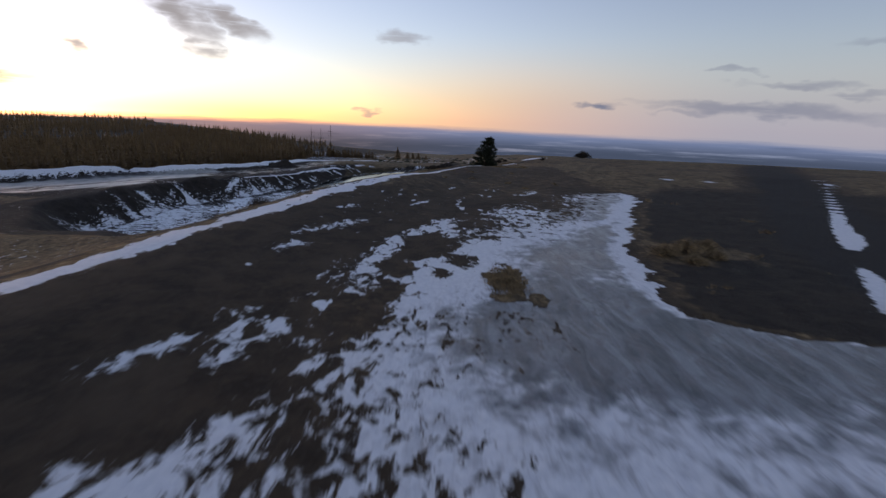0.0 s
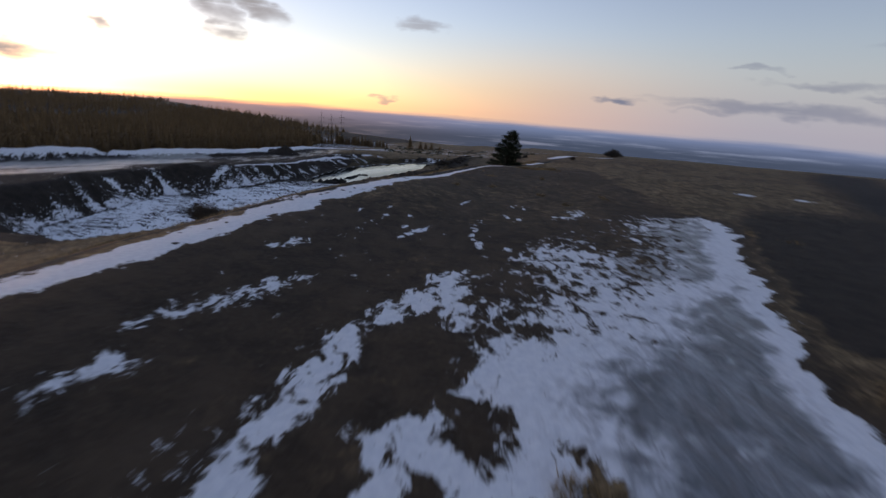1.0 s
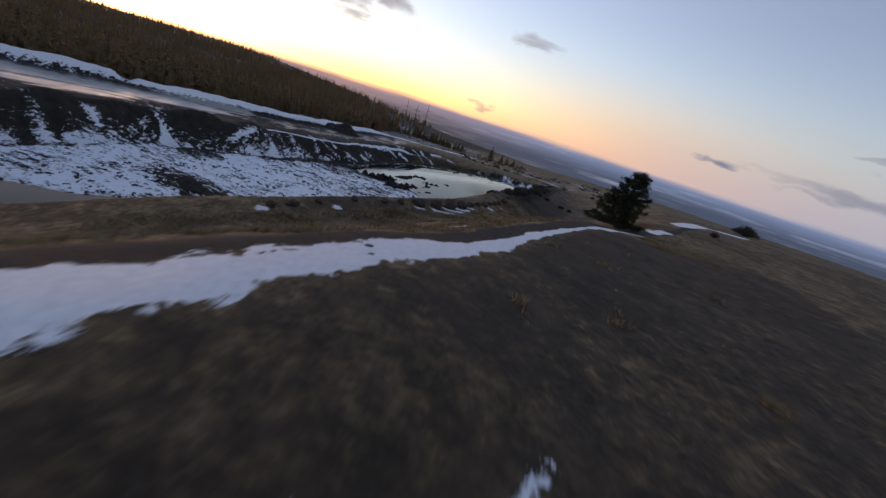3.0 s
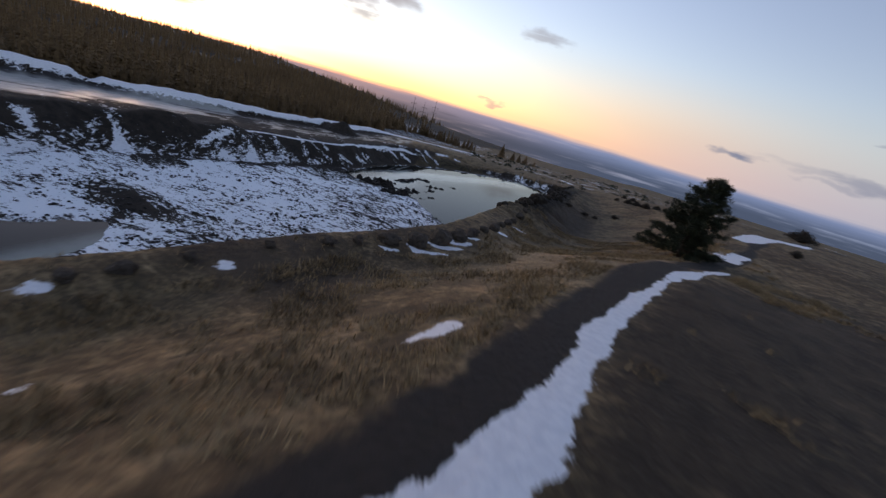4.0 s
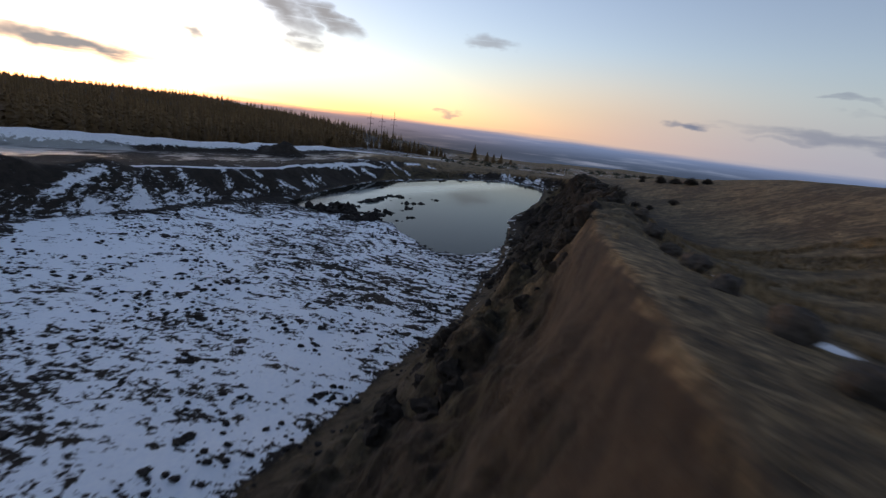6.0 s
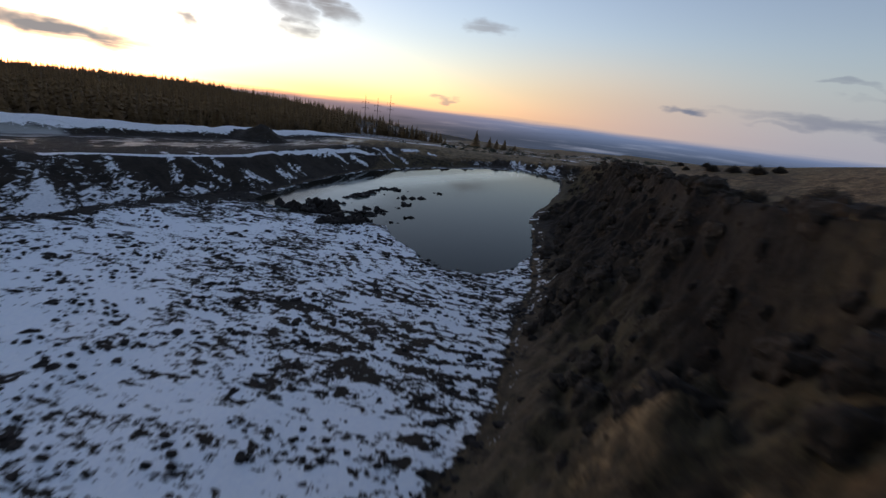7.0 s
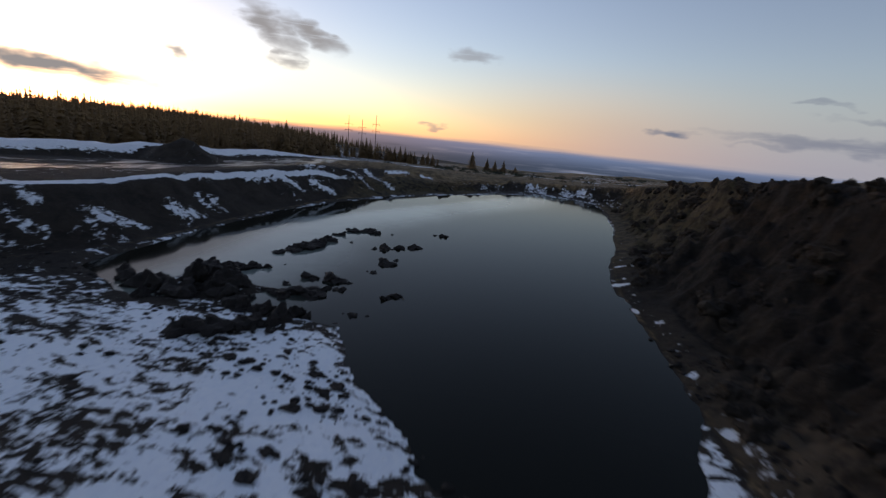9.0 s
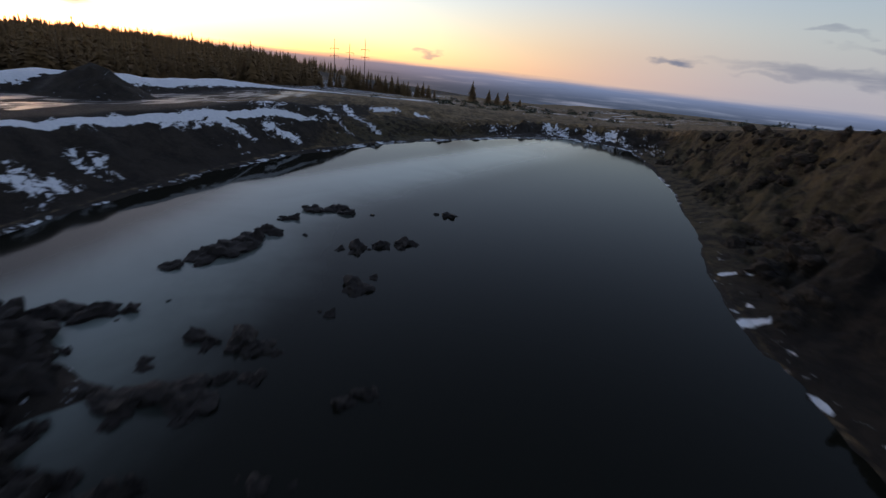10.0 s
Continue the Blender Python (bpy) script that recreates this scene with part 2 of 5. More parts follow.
def land(x, y):
    """Height of the bare ground."""
    x, y = np.asarray(x, float), np.asarray(y, float)
    wide = 0.3 * np.clip(y - 250, 0, None)
    mix_w = np.clip((x + 0.25 * (y - 150) * smooth(y, 210, 250) + 72 + wide) / (42 + 2 * wide), 0, 1)
    mix_w = mix_w * mix_w * (3 - 2 * mix_w)
    outer = terrace(x, y) * (1 - mix_w) + plateau(x, y) * mix_w
    outer = outer + 0.30 * (fbm(0.8 * x + 0.6 * y, 0.8 * y - 0.6 * x, 7, 4, 3) - 0.5) + 1.2 * (fbm(x, y, 60, 2, 9) - 0.5) * smooth(np.hypot(x, y - 80), 90, 200)
    outer = outer + 9.0 * (fbm(x, y, 240, 3, 21) - 0.5) * smooth(y, 330, 600) * smooth(x, -240, -90)
    # earth piles along the bank and on the terrace
    for px, py, rad, high in PILES:
        r = np.hypot(x - px, y - py) / rad
        outer = outer + high * np.clip(1 - r, 0, 1) ** 0.95 * (0.72 + 0.56 * fbm(x, y, 2.4, 3, 8))
    sd = inside(x, y, FLOOR)
    lake, pool = inside(x, y, LAKE), inside(x, y, POOL)
    wet = np.maximum(lake, pool - 0.3)
    floor = WATER + np.where(wet > 0, -0.16 * wet, np.interp(-wet, [0, 1.5, 6, 25, 60], [0.02, 0.12, 0.3, 0.65, 0.9]))
    floor = floor + 0.75 * np.exp(-(((x + 53) / 6) ** 2 + ((y - 113) / 4.5) ** 2)) + 0.25 * (fbm(x, y, 3.2, 4, 31) - 0.5) * smooth(wet, 3, -1)
    floor = floor + 0.95 * np.exp(-(((x + 40.3) / 4.6) ** 2 + ((y - 166.8) / 2.3) ** 2)) * (0.35 + 1.2 * fbm(x, y, 1.6, 3, 33))
    west = smooth(x, -36, -52)
    rough = fbm(x, y, 5.0, 5, 12) - 0.5
    d = np.clip(-sd, 0, None)
    gully = 1.3 * (vnoise(y + 0.35 * x, x * 0.22, 2.3, 14) - 0.5) * smooth(d, 0.5, 3)
    bank = np.interp(d, [0, 1, 4, 8, 12, 30, 90], [0, 0.45, 2.6, 5.6, 8.3, 16, 50]) + gully * 0.6
    pit = floor + bank
    k = 0.9
    h = np.clip(0.5 + 0.5 * (outer - pit) / k, 0, 1)
    z_west = outer * (1 - h) + pit * h - k * h * (1 - h)
    # rocky side under the rim
    dr, sr, (zr,) = along(x, y, RIM)
    zr = zr + ragged_rim(x, y)
    f = d / (d + dr + 1e-6)
    f = np.clip(f + 0.42 * rough * smooth(y, 96, 116) * smooth(f, 0.02, 0.2) * smooth(f, 1.0, 0.88), 0, 1)
    shape = np.interp(f, [0, 0.12, 0.3, 0.5, 0.7, 0.85, 0.95, 1], [0, 0.04, 0.15, 0.31, 0.50, 0.69, 0.87, 1])
    ledge = (1.7 * np.abs(fbm(x, y, 3.6, 4, 15) - 0.5) * 2 - 0.5 + 1.0 * (fbm(x, y, 1.3, 2, 17) - 0.5))  * smooth(f, 0.1, 0.3) * smooth(f, 1.0, 0.8)
    crag = 1.5 * (fbm(x + 0.3 * y, y, 8.5, 3, 91) - 0.5) + 1.3 * (np.abs(fbm(x, y, 1.7, 3, 92) - 0.5) * 2 - 0.3) + 0.5 * (fbm(x, y, 0.7, 2, 93) - 0.5)
    ledge = ledge + crag * smooth(f, 0.08, 0.3) * smooth(f, 1.0, 0.86)
    ledge = ledge - 2.4 * np.exp(-(((x + 7.0) / 2.6) ** 2 + ((y - 123) / 3.6) ** 2)) - 1.6 * np.exp(-(((x + 4.6) / 2.4) ** 2 + ((y - 146) / 4.5) ** 2))
    ledge = ledge + 1.6 * np.exp(-(along(x, y, SPUR)[0] / 1.5) ** 2) * smooth(f, 0.1, 0.4)
    edge = floor + (zr - floor) * shape + ledge
    z_east = np.where(sr > 0, edge, outer)
    z = z_east * (1 - west) + z_west * west
    return np.where(sd > 0, floor, z)


SHEET = [(-118, 100), (-96, 100), (-84, 118), (-83, 129), (-88, 140), (-82, 160), (-79, 172), (-87, 173), (-94, 158), (-97, 146), (-108, 126)]
PILES = [(-70, 134.8, 6.5, 4.2), (-76, 123, 5, 1.6), (-73.2, 207.6, 6.2, 3.7), (-64, 128, 4, 1.5), (-79, 112, 5, 1.5), (-68, 148, 4, 1.0)]


# ---- materials ----
def material(name):
    m = bpy.data.materials.new(name)
    m.use_nodes = True
    n = Nodes(m.node_tree)
    out, b = n.add("ShaderNodeOutputMaterial"), n.add("ShaderNodeBsdfPrincipled")
    n.plug(b.outputs[0], out.inputs[0])
    return m, n, b


def relief(n, b, height, strength, distance):
    bump = n.add("ShaderNodeBump")
    bump.inputs["Strength"].default_value, bump.inputs["Distance"].default_value = strength, distance
    n.plug(height, bump.inputs["Height"])
    n.plug(bump.outputs[0], b.inputs["Normal"])


def ground_material():
    m, n, b = material("ground")
    pos = n.add("ShaderNodeNewGeometry").outputs["Position"]

    def attr(name):
        a = n.add("ShaderNodeAttribute")
        a.attribute_name = name
        return a.outputs["Fac"]
    big, mid = n.noise(pos, 0.11, 3, 0.6), n.noise(pos, 0.7, 5, 0.6, 0.4)
    fine, grain = n.noise(pos, 4.0, 5, 0.65), n.noise(pos, 17.0, 3, 0.7)
    streak = n.noise(n.mapping(pos, (0.8, 0.35, 1)), 1.6, 5, 0.65, 0.6)
    # dry grass: straw, olive and dead brown
    grass = n.mix(n.step(mid, 0.35, 0.68), (0.145, 0.099, 0.050), (0.345, 0.236, 0.119))
    grass = n.mix(n.step(streak, 0.5, 0.75), grass, (0.40, 0.28, 0.15))
    grass = n.mix(n.step(big, 0.45, 0.7, 0, 0.55), grass, (0.115, 0.092, 0.046))
    grass = n.mix(n.step(n.noise(n.mapping(pos, (1, 0.6, 1)), 0.33, 5, 0.62, 0.5), 0.5, 0.66, 0, 0.6), grass, (0.055, 0.039, 0.022))
    grass = n.mix(n.step(fine, 0.35, 0.62, 0.65, 0.0), grass, (0.030, 0.022, 0.014))
    grass = n.mix(n.step(n.noise(n.mapping(pos, (1, 0.7, 1)), 1.5, 6, 0.68, 0.7), 0.47, 0.60, 0, 0.62), grass, (0.050, 0.036, 0.020))
    grass = n.mix(n.step(n.noise(pos, 0.9, 6, 0.7, 0.9), 0.55, 0.68, 0, 0.5), grass, (0.46, 0.33, 0.18))
    soil = n.mix(n.step(mid, 0.3, 0.7), (0.0155, 0.0118, 0.0090), (0.037, 0.0285, 0.0205))
    soil = n.mix(n.step(fine, 0.5, 0.75, 0, 0.6), soil, (0.058, 0.043, 0.030))
    heath = n.mix(n.step(mid, 0.3, 0.7), (0.029, 0.0195, 0.012), (0.064, 0.043, 0.0255))
    heath = n.mix(n.step(fine, 0.45, 0.75, 0, 0.6), heath, (0.084, 0.063, 0.041))
    heath = n.mix(n.step(n.noise(n.mapping(pos, (1, 0.5, 1)), 0.28, 4, 0.6), 0.5, 0.7, 0, 0.7), heath, (0.085, 0.060, 0.038))
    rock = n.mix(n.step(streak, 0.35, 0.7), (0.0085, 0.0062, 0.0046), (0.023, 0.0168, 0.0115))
    # crevice shade put into the colour: near-black in the hollows of the bumps
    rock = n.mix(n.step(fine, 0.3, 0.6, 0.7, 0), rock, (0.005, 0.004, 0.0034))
    rock = n.mix(n.math("MULTIPLY", n.step(n.noise(pos, 0.42, 6, 0.66, 0.9), 0.48, 0.62), n.math("ADD", n.math("MULTIPLY", attr("olive_tone"), 0.55), 0.22)), rock, (0.075, 0.055, 0.034))
    rock = n.mix(n.math("MULTIPLY", attr("olive_tone"), n.step(n.noise(pos, 0.8, 6, 0.68, 0.6), 0.40, 0.60, 0.1, 0.85)), rock, (0.105, 0.082, 0.042))
    rock = n.mix(n.math("MULTIPLY", attr("scree"), n.step(n.noise(pos, 0.9, 6, 0.68, 0.5), 0.36, 0.60, 0.15, 0.85)), rock, (0.112, 0.082, 0.052))
    gravel = n.mix(fine, (0.012, 0.011, 0.0105), (0.034, 0.030, 0.028))
    wobble = n.math("MULTIPLY", n.math("SUBTRACT", n.noise(pos, 1.3, 7, 0.7), 0.5), 1.1)

    def mask(name, soft=0.1):
        return n.step(n.math("ADD", attr(name), wobble), 0.5 - soft, 0.5 + soft)
    grass = n.mix(n.math("MULTIPLY", attr("pale"), n.step(fine, 0.3, 0.6, 0.25, 0.9)), grass, (0.42, 0.31, 0.18))
    col = n.mix(mask("heath", 0.25), grass, heath)
    col = n.mix(mask("soil", 0.15), col, soil)
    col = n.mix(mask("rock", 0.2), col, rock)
    col = n.mix(mask("gravel", 0.36), col, gravel)
    # snow: ragged thin patches, grey glaze of ice in the middle of the large one
    clod = n.noise(n.mapping(pos, (0.6, 1.15, 1), (0, 0, 0.25)), 1.25, 7, 0.66, 0.7)
    ragged = n.noise(n.mapping(pos, (1.0, 0.6, 1)), 1.5, 8, 0.72, 0.5)
    pitw = attr("pit")
    tex = n.math("ADD", n.math("MULTIPLY", clod, pitw), n.math("MULTIPLY", ragged, n.math("SUBTRACT", 1.0, pitw)))
    push = n.math("MULTIPLY", n.math("SUBTRACT", n.math("ADD", tex, n.math("MULTIPLY", n.math("SUBTRACT", n.noise(n.mapping(pos, (0.6, 1.2, 1), (0, 0, 0.25)), 0.42, 4, 0.6, 1.0), 0.5), n.math("MULTIPLY", pitw, 0.66))), 0.5), 1.9)
    phase = n.math("ADD", n.math("MULTIPLY", attr("row"), 6.2832 / 1.25), n.math("MULTIPLY", n.noise(pos, 0.45, 4, 0.6), 10.0))
    ruts = n.math("MULTIPLY", n.math("SINE", phase), n.math("MULTIPLY", n.step(n.noise(pos, 0.16, 3, 0.5), 0.36, 0.58, 0.03, 0.165), attr("rut")))
    lumps = n.math("MULTIPLY", n.math("SUBTRACT", n.noise(pos, 2.7, 5, 0.64, 0.4), 0.5), 1.35)
    push = n.math("ADD", push, n.math("MULTIPLY", n.math("ADD", ruts, lumps), pitw))
    snow = n.step(n.math("ADD", attr("snow"), push), 0.45, 0.57)
    glaze = n.math("MULTIPLY", n.step(n.math("ADD", attr("ice"), n.math("MULTIPLY", n.math("SUBTRACT", mid, 0.5), 1.2)), 0.35, 0.7), snow)
    white = n.mix(n.step(fine, 0.3, 0.7), (0.73, 0.745, 0.78), (0.86, 0.868, 0.885))
    white = n.mix(pitw, white, n.mix(n.step(fine, 0.3, 0.7), (0.86, 0.90, 0.94), (0.94, 0.97, 0.98)))
    flow = n.noise(n.mapping(pos, (1.0, 0.28, 1), (0, 0, 0.2)), 0.9, 6, 0.62, 1.2)
    grey = n.mix(n.step(flow, 0.32, 0.70), (0.080, 0.090, 0.100), (0.31, 0.33, 0.36))
    grey = n.mix(n.step(grain, 0.3, 0.75, 0.0, 0.35), grey, (0.10, 0.105, 0.11))
    white = n.mix(glaze, white, grey)
    thin = n.noise(n.mapping(pos, (1.0, 0.45, 1)), 1.7, 6, 0.7, 0.8)
    white = n.mix(n.math("MULTIPLY", n.step(thin, 0.46, 0.66), n.math("MULTIPLY", attr("ice"), 1.1), clamp=True), white, (0.15, 0.145, 0.15))
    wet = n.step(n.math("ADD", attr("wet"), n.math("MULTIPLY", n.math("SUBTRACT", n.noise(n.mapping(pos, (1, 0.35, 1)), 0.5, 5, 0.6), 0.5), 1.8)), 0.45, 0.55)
    # strongest wet turns pale: icy slush plus sky sheen put into the colour
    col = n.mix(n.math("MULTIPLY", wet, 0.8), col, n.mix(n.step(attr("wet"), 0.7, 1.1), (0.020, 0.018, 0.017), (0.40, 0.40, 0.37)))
    n.plug(n.mix(snow, col, white), b.inputs["Base Color"])
    rough = n.math("SUBTRACT", 0.95, n.math("MULTIPLY", snow, 0.25))
    rough = n.math("SUBTRACT", rough, n.math("MULTIPLY", glaze, 0.4))
    rough = n.math("SUBTRACT", rough, n.math("MULTIPLY", n.math("MULTIPLY", wet, n.math("SUBTRACT", 1.0, snow)), n.step(attr("wet"), 0.7, 1.1, 0.62, 0.66)))
    puddle = n.step(n.noise(n.mapping(pos, (0.9, 0.22, 1), (0, 0, 0.35)), 0.8, 6, 0.66, 0.6), 0.40, 0.56, 0.30, 0.0)
    n.plug(n.math("ADD", rough, n.math("MULTIPLY", wet, puddle)), b.inputs["Roughness"])
    b.inputs["Specular IOR Level"].default_value = 0.3
    dry = n.math("SUBTRACT", 1.0, n.math("MULTIPLY", wet, 0.93))
    crag = n.math("MULTIPLY", n.noise(pos, 1.0, 6, 0.7, 0.6), n.math("MULTIPLY", mask("rock", 0.2), 3.2))
    high = n.math("ADD", n.math("ADD", n.math("MULTIPLY", fine, 0.6), crag), n.math("ADD", n.math("MULTIPLY", grain, 0.25), n.math("MULTIPLY", mid, 0.6)))
    high = n.math("ADD", n.math("MULTIPLY", high, n.math("SUBTRACT", 1.0, n.math("MULTIPLY", snow, 0.6))), n.math("MULTIPLY", snow, 0.35))
    relief(n, b, n.math("MULTIPLY", high, dry), 0.9, 0.22)
    return m


def plain_material(name, dark, light, scale=6.0, rough=0.9, bump=0.03, spec=0.3, detail=5, vary=0.35):
    m, n, b = material(name)
    pos = n.add("ShaderNodeTexCoord").outputs["Object"]
    f, g = n.noise(pos, scale, detail, 0.65), n.noise(pos, scale * 5, 3, 0.6)
    f = n.math("ADD", n.math("MULTIPLY", f, 0.7), n.math("MULTIPLY", g, 0.3))
    rnd = n.add("ShaderNodeNewGeometry").outputs["Random Per Island"]
    f = n.math("ADD", f, n.math("MULTIPLY", n.math("SUBTRACT", rnd, 0.5), vary))
    n.plug(n.mix(n.step(f, 0.32, 0.68), dark, light), b.inputs["Base Color"])
    b.inputs["Roughness"].default_value, b.inputs["Specular IOR Level"].default_value = rough, spec
    if bump:
        relief(n, b, f, 0.8, bump)
    return m


def water_material():
    m = bpy.data.materials.new("water")
    m.use_nodes = True
    n = Nodes(m.node_tree)
    out, mixed = n.add("ShaderNodeOutputMaterial"), n.add("ShaderNodeMixShader")
    pos = n.add("ShaderNodeNewGeometry").outputs["Position"]
    xyz = n.add("ShaderNodeSeparateXYZ")
    n.plug(pos, xyz.inputs[0])
    # silty green water, painted pale off the far bank where the sky reflects
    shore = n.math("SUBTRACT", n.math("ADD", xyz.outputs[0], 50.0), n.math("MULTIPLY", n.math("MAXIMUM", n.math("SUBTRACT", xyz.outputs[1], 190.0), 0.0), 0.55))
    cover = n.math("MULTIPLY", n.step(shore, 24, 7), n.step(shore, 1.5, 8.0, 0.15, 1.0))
    sky_sheen = n.math("ADD", cover, n.math("MULTIPLY", n.math("SUBTRACT", n.noise(pos, 0.09, 5, 0.6, 0.5), 0.5), 0.5))
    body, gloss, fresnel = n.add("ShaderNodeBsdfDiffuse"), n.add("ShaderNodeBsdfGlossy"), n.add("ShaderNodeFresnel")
    n.plug(n.mix(n.step(sky_sheen, 0.3, 1.1), (0.0098, 0.0098, 0.0066), (0.240, 0.275, 0.245)), body.inputs["Color"])
    film = n.noise(pos, 0.06, 4, 0.6)
    n.plug(n.math("ADD", n.step(film, 0.4, 0.7, 0.04, 0.10), n.step(sky_sheen, 0.2, 0.9, 0.0, 0.04)), gloss.inputs["Roughness"])
    n.plug(n.mix(n.step(sky_sheen, 0.2, 0.9), (0.74, 0.75, 0.73), (0.98, 0.98, 0.95)), gloss.inputs["Color"])
    fresnel.inputs["IOR"].default_value = 1.22
    bump = n.add("ShaderNodeBump")
    bump.inputs["Strength"].default_value, bump.inputs["Distance"].default_value = 0.06, 0.03
    n.plug(n.noise(pos, 1.4, 3, 0.5), bump.inputs["Height"])
    n.plug(bump.outputs[0], gloss.inputs["Normal"])
    n.plug(fresnel.outputs[0], mixed.inputs[0])
    n.plug(body.outputs[0], mixed.inputs[1])
    n.plug(gloss.outputs[0], mixed.inputs[2])
    n.plug(mixed.outputs[0], out.inputs[0])
    return m


GROUND = ground_material()
WATER_M = water_material()
BARK = plain_material("bark", (0.022, 0.016, 0.012), (0.07, 0.05, 0.036), 9)
NEEDLE = plain_material("needles", (0.010, 0.014, 0.007), (0.034, 0.040, 0.018), 2.0, 0.75, 0)
FIR = plain_material("fir_needles", (0.110, 0.067, 0.029), (0.205, 0.125, 0.054), 0.05, 0.85, 0, vary=0.12)
STRAW = plain_material("straw", (0.12, 0.081, 0.040), (0.38, 0.262, 0.132), 0.35, 0.9, 0)
STONE = plain_material("basalt", (0.022, 0.0175, 0.014), (0.090, 0.070, 0.053), 2.5, 0.9, 0.08)
MUD = plain_material("mud_rock", (0.008, 0.0066, 0.0055), (0.027, 0.021, 0.017), 3.0, 0.8, 0.06)
TWIG = plain_material("twigs", (0.035, 0.026, 0.02), (0.10, 0.075, 0.055), 3, 0.9, 0)
POLE_M = plain_material("pole_wood", (0.03, 0.024, 0.02), (0.07, 0.055, 0.045), 3, 0.9, 0)


# ---- ground sheet ----
def spread(lo, hi, step, reach_lo, reach_hi):
    mid = list(np.arange(lo, hi, step))
    d, v, low = step, lo, []
    while v > reach_lo:
        d *= 1.09
        v -= d
        low.append(v)
    d, v, high = step, mid[-1], []
    while v < reach_hi:
        d *= 1.09
        v += d
        high.append(v)
    return np.array(low[::-1] + mid + high)


def build_ground():
    xs, ys = spread(-84, 32, 0.36, -4300, 4300), spread(2, 250, 0.36, -1500, 250)
    xs = np.concatenate([xs[xs < -23], np.arange(-23, 4, 0.2), xs[xs > 4.1]])
    ys = np.concatenate([ys[ys < 80], np.arange(80, 168, 0.25), ys[ys > 168.1]])
    ys = np.concatenate([ys[ys < 250], np.arange(250, 400, 0.9), 400 + np.cumsum(1.0 * 1.06 ** np.arange(94))])
    gx, gy = np.meshgrid(xs, ys)
    x, y = gx.ravel(), gy.ravel()
    z = land(x, y)
    sd, lake = inside(x, y, FLOOR), np.maximum(inside(x, y, LAKE), inside(x, y, POOL))
    d_strip, s_strip, (w_strip, _) = along(x, y, STRIP)
    d_rim, s_rim, _ = along(x, y, RIM)
    d_trail, _, _ = along(x, y, TRAIL)
    d_berm, s_berm, _ = along(x, y, BERM)
    d_road, _, _ = along(x, y, ROAD)
    n3, n8 = fbm(x, y, 3, 4, 41), fbm(x, y, 11, 3, 42)
    west = smooth(x, -40, -52)
    # where snow lies
    zone = smooth(x, -16, -12) * smooth(x, 34, 20) * smooth(y, 85, 60)
    snow = 0.02 + 0.12 * zone * smooth(x, -12, -2) + 0.10 * smooth(n8, 0.5, 0.75) * zone
    lo = np.interp(y, [-10, 10, 20, 30, 40, 50, 58, 64], [-10, -7.2, -4.2, -2.9, 2.9, 8.7, 13, 23])
    hi = np.interp(y, [-10, 16, 18, 20, 30, 40, 50, 58, 62], [60, 45, 16, 11.6, 12.7, 16.6, 20.6, 24, 20])
    n5 = fbm(x, y, 6, 3, 44)
    hi = hi + 2.2 * (fbm(x * 0.25, y, 1.1, 3, 45) - 0.5)
    ice_s = np.minimum(0.36 - 0.04 * smooth(y, 36, 42) + 0.045 * (x - lo) + 0.75 * (n5 - 0.5), 0.5 + 0.8 * (hi - x)) * smooth(y, 63, 58)
    ice_s = np.where(x < lo, ice_s - 0.06 * (lo - x), ice_s)
    snow = np.maximum(snow, np.clip(ice_s, 0, 1.3))
    snow = np.maximum(snow, np.clip(0.5 + (w_strip * (0.15 + 1.7 * fbm(x, y, 2.0, 4, 47)) - d_strip) * (0.8 + 1.4 * smooth(y, 60, 74)), 0, 1.6))
    for line in (AFTER, EDGE, EDGE_NEAR, EDGE_FAR):
        d_after, _, (w_after,) = along(x, y, line)
        snow = np.maximum(snow, np.clip(0.5 + (w_after * (0.8 + 0.4 * n3) - d_after) * 1.2, 0, 1.3) * (w_after > 0.12))
    floor_s = 0.69 + 0.03 * smooth(x, -30, -42) - 0.62 * np.exp(-(((x + 51) / 7.0) ** 2 + ((y - 110.5) / 4.2) ** 2) ** 1.6) - 0.05 * smooth(y, 122, 106) * smooth(x, -46, -36) - 0.22 * smooth(lake, -2.5, -0.5) * smooth(x, -26, -34)
    floor_s = floor_s + 0.6 * (n8 - 0.5) - 0.02 * smooth(y, 112, 125) - 0.10 * smooth(y, 128, 146) - 0.18 * smooth(lake, -5, -0.5) * smooth(x, -30, -24)
    floor_s = floor_s - 0.45 * smooth(sd, 4.2, 1.2) * smooth(x, -50, -53.5) * smooth(y, 138, 146) * smooth(y, 172, 166)
    floor_s = floor_s + smooth(y, 140, 150) * (0.7 * (fbm(x, y, 5.0, 3, 43) - 0.5) - 0.01)
    inside_floor = smooth(sd, -0.6, 1.2)
    bank = (1 - inside_floor) * west * smooth(sd, -16, -12)
    gul = vnoise(y + 0.35 * x, x * 0.22, 2.3, 14)
    bank_s = 0.31 + 0.06 * smooth(y, 150, 135) - 0.19 * smooth(y, 158, 172) * smooth(y, 214, 200) + 0.42 * (gul - 0.6) + 0.5 * (n8 - 0.5) + 0.3 * (n3 - 0.5) + (0.12 + 0.18 * smooth(y, 172, 162)) * smooth(sd, -4.5, -0.5) - 0.05 * smooth(y, 166, 176) * smooth(y, 206, 196) - 0.16 * smooth(sd, -4.5, -7.5) * smooth(y, 185, 165)
    over = WATER + 0.4 + np.interp(-sd, [0, 1, 4, 8, 12, 30, 90], [0, 0.45, 2.6, 5.6, 8.3, 16, 50]) - terrace(x, y)
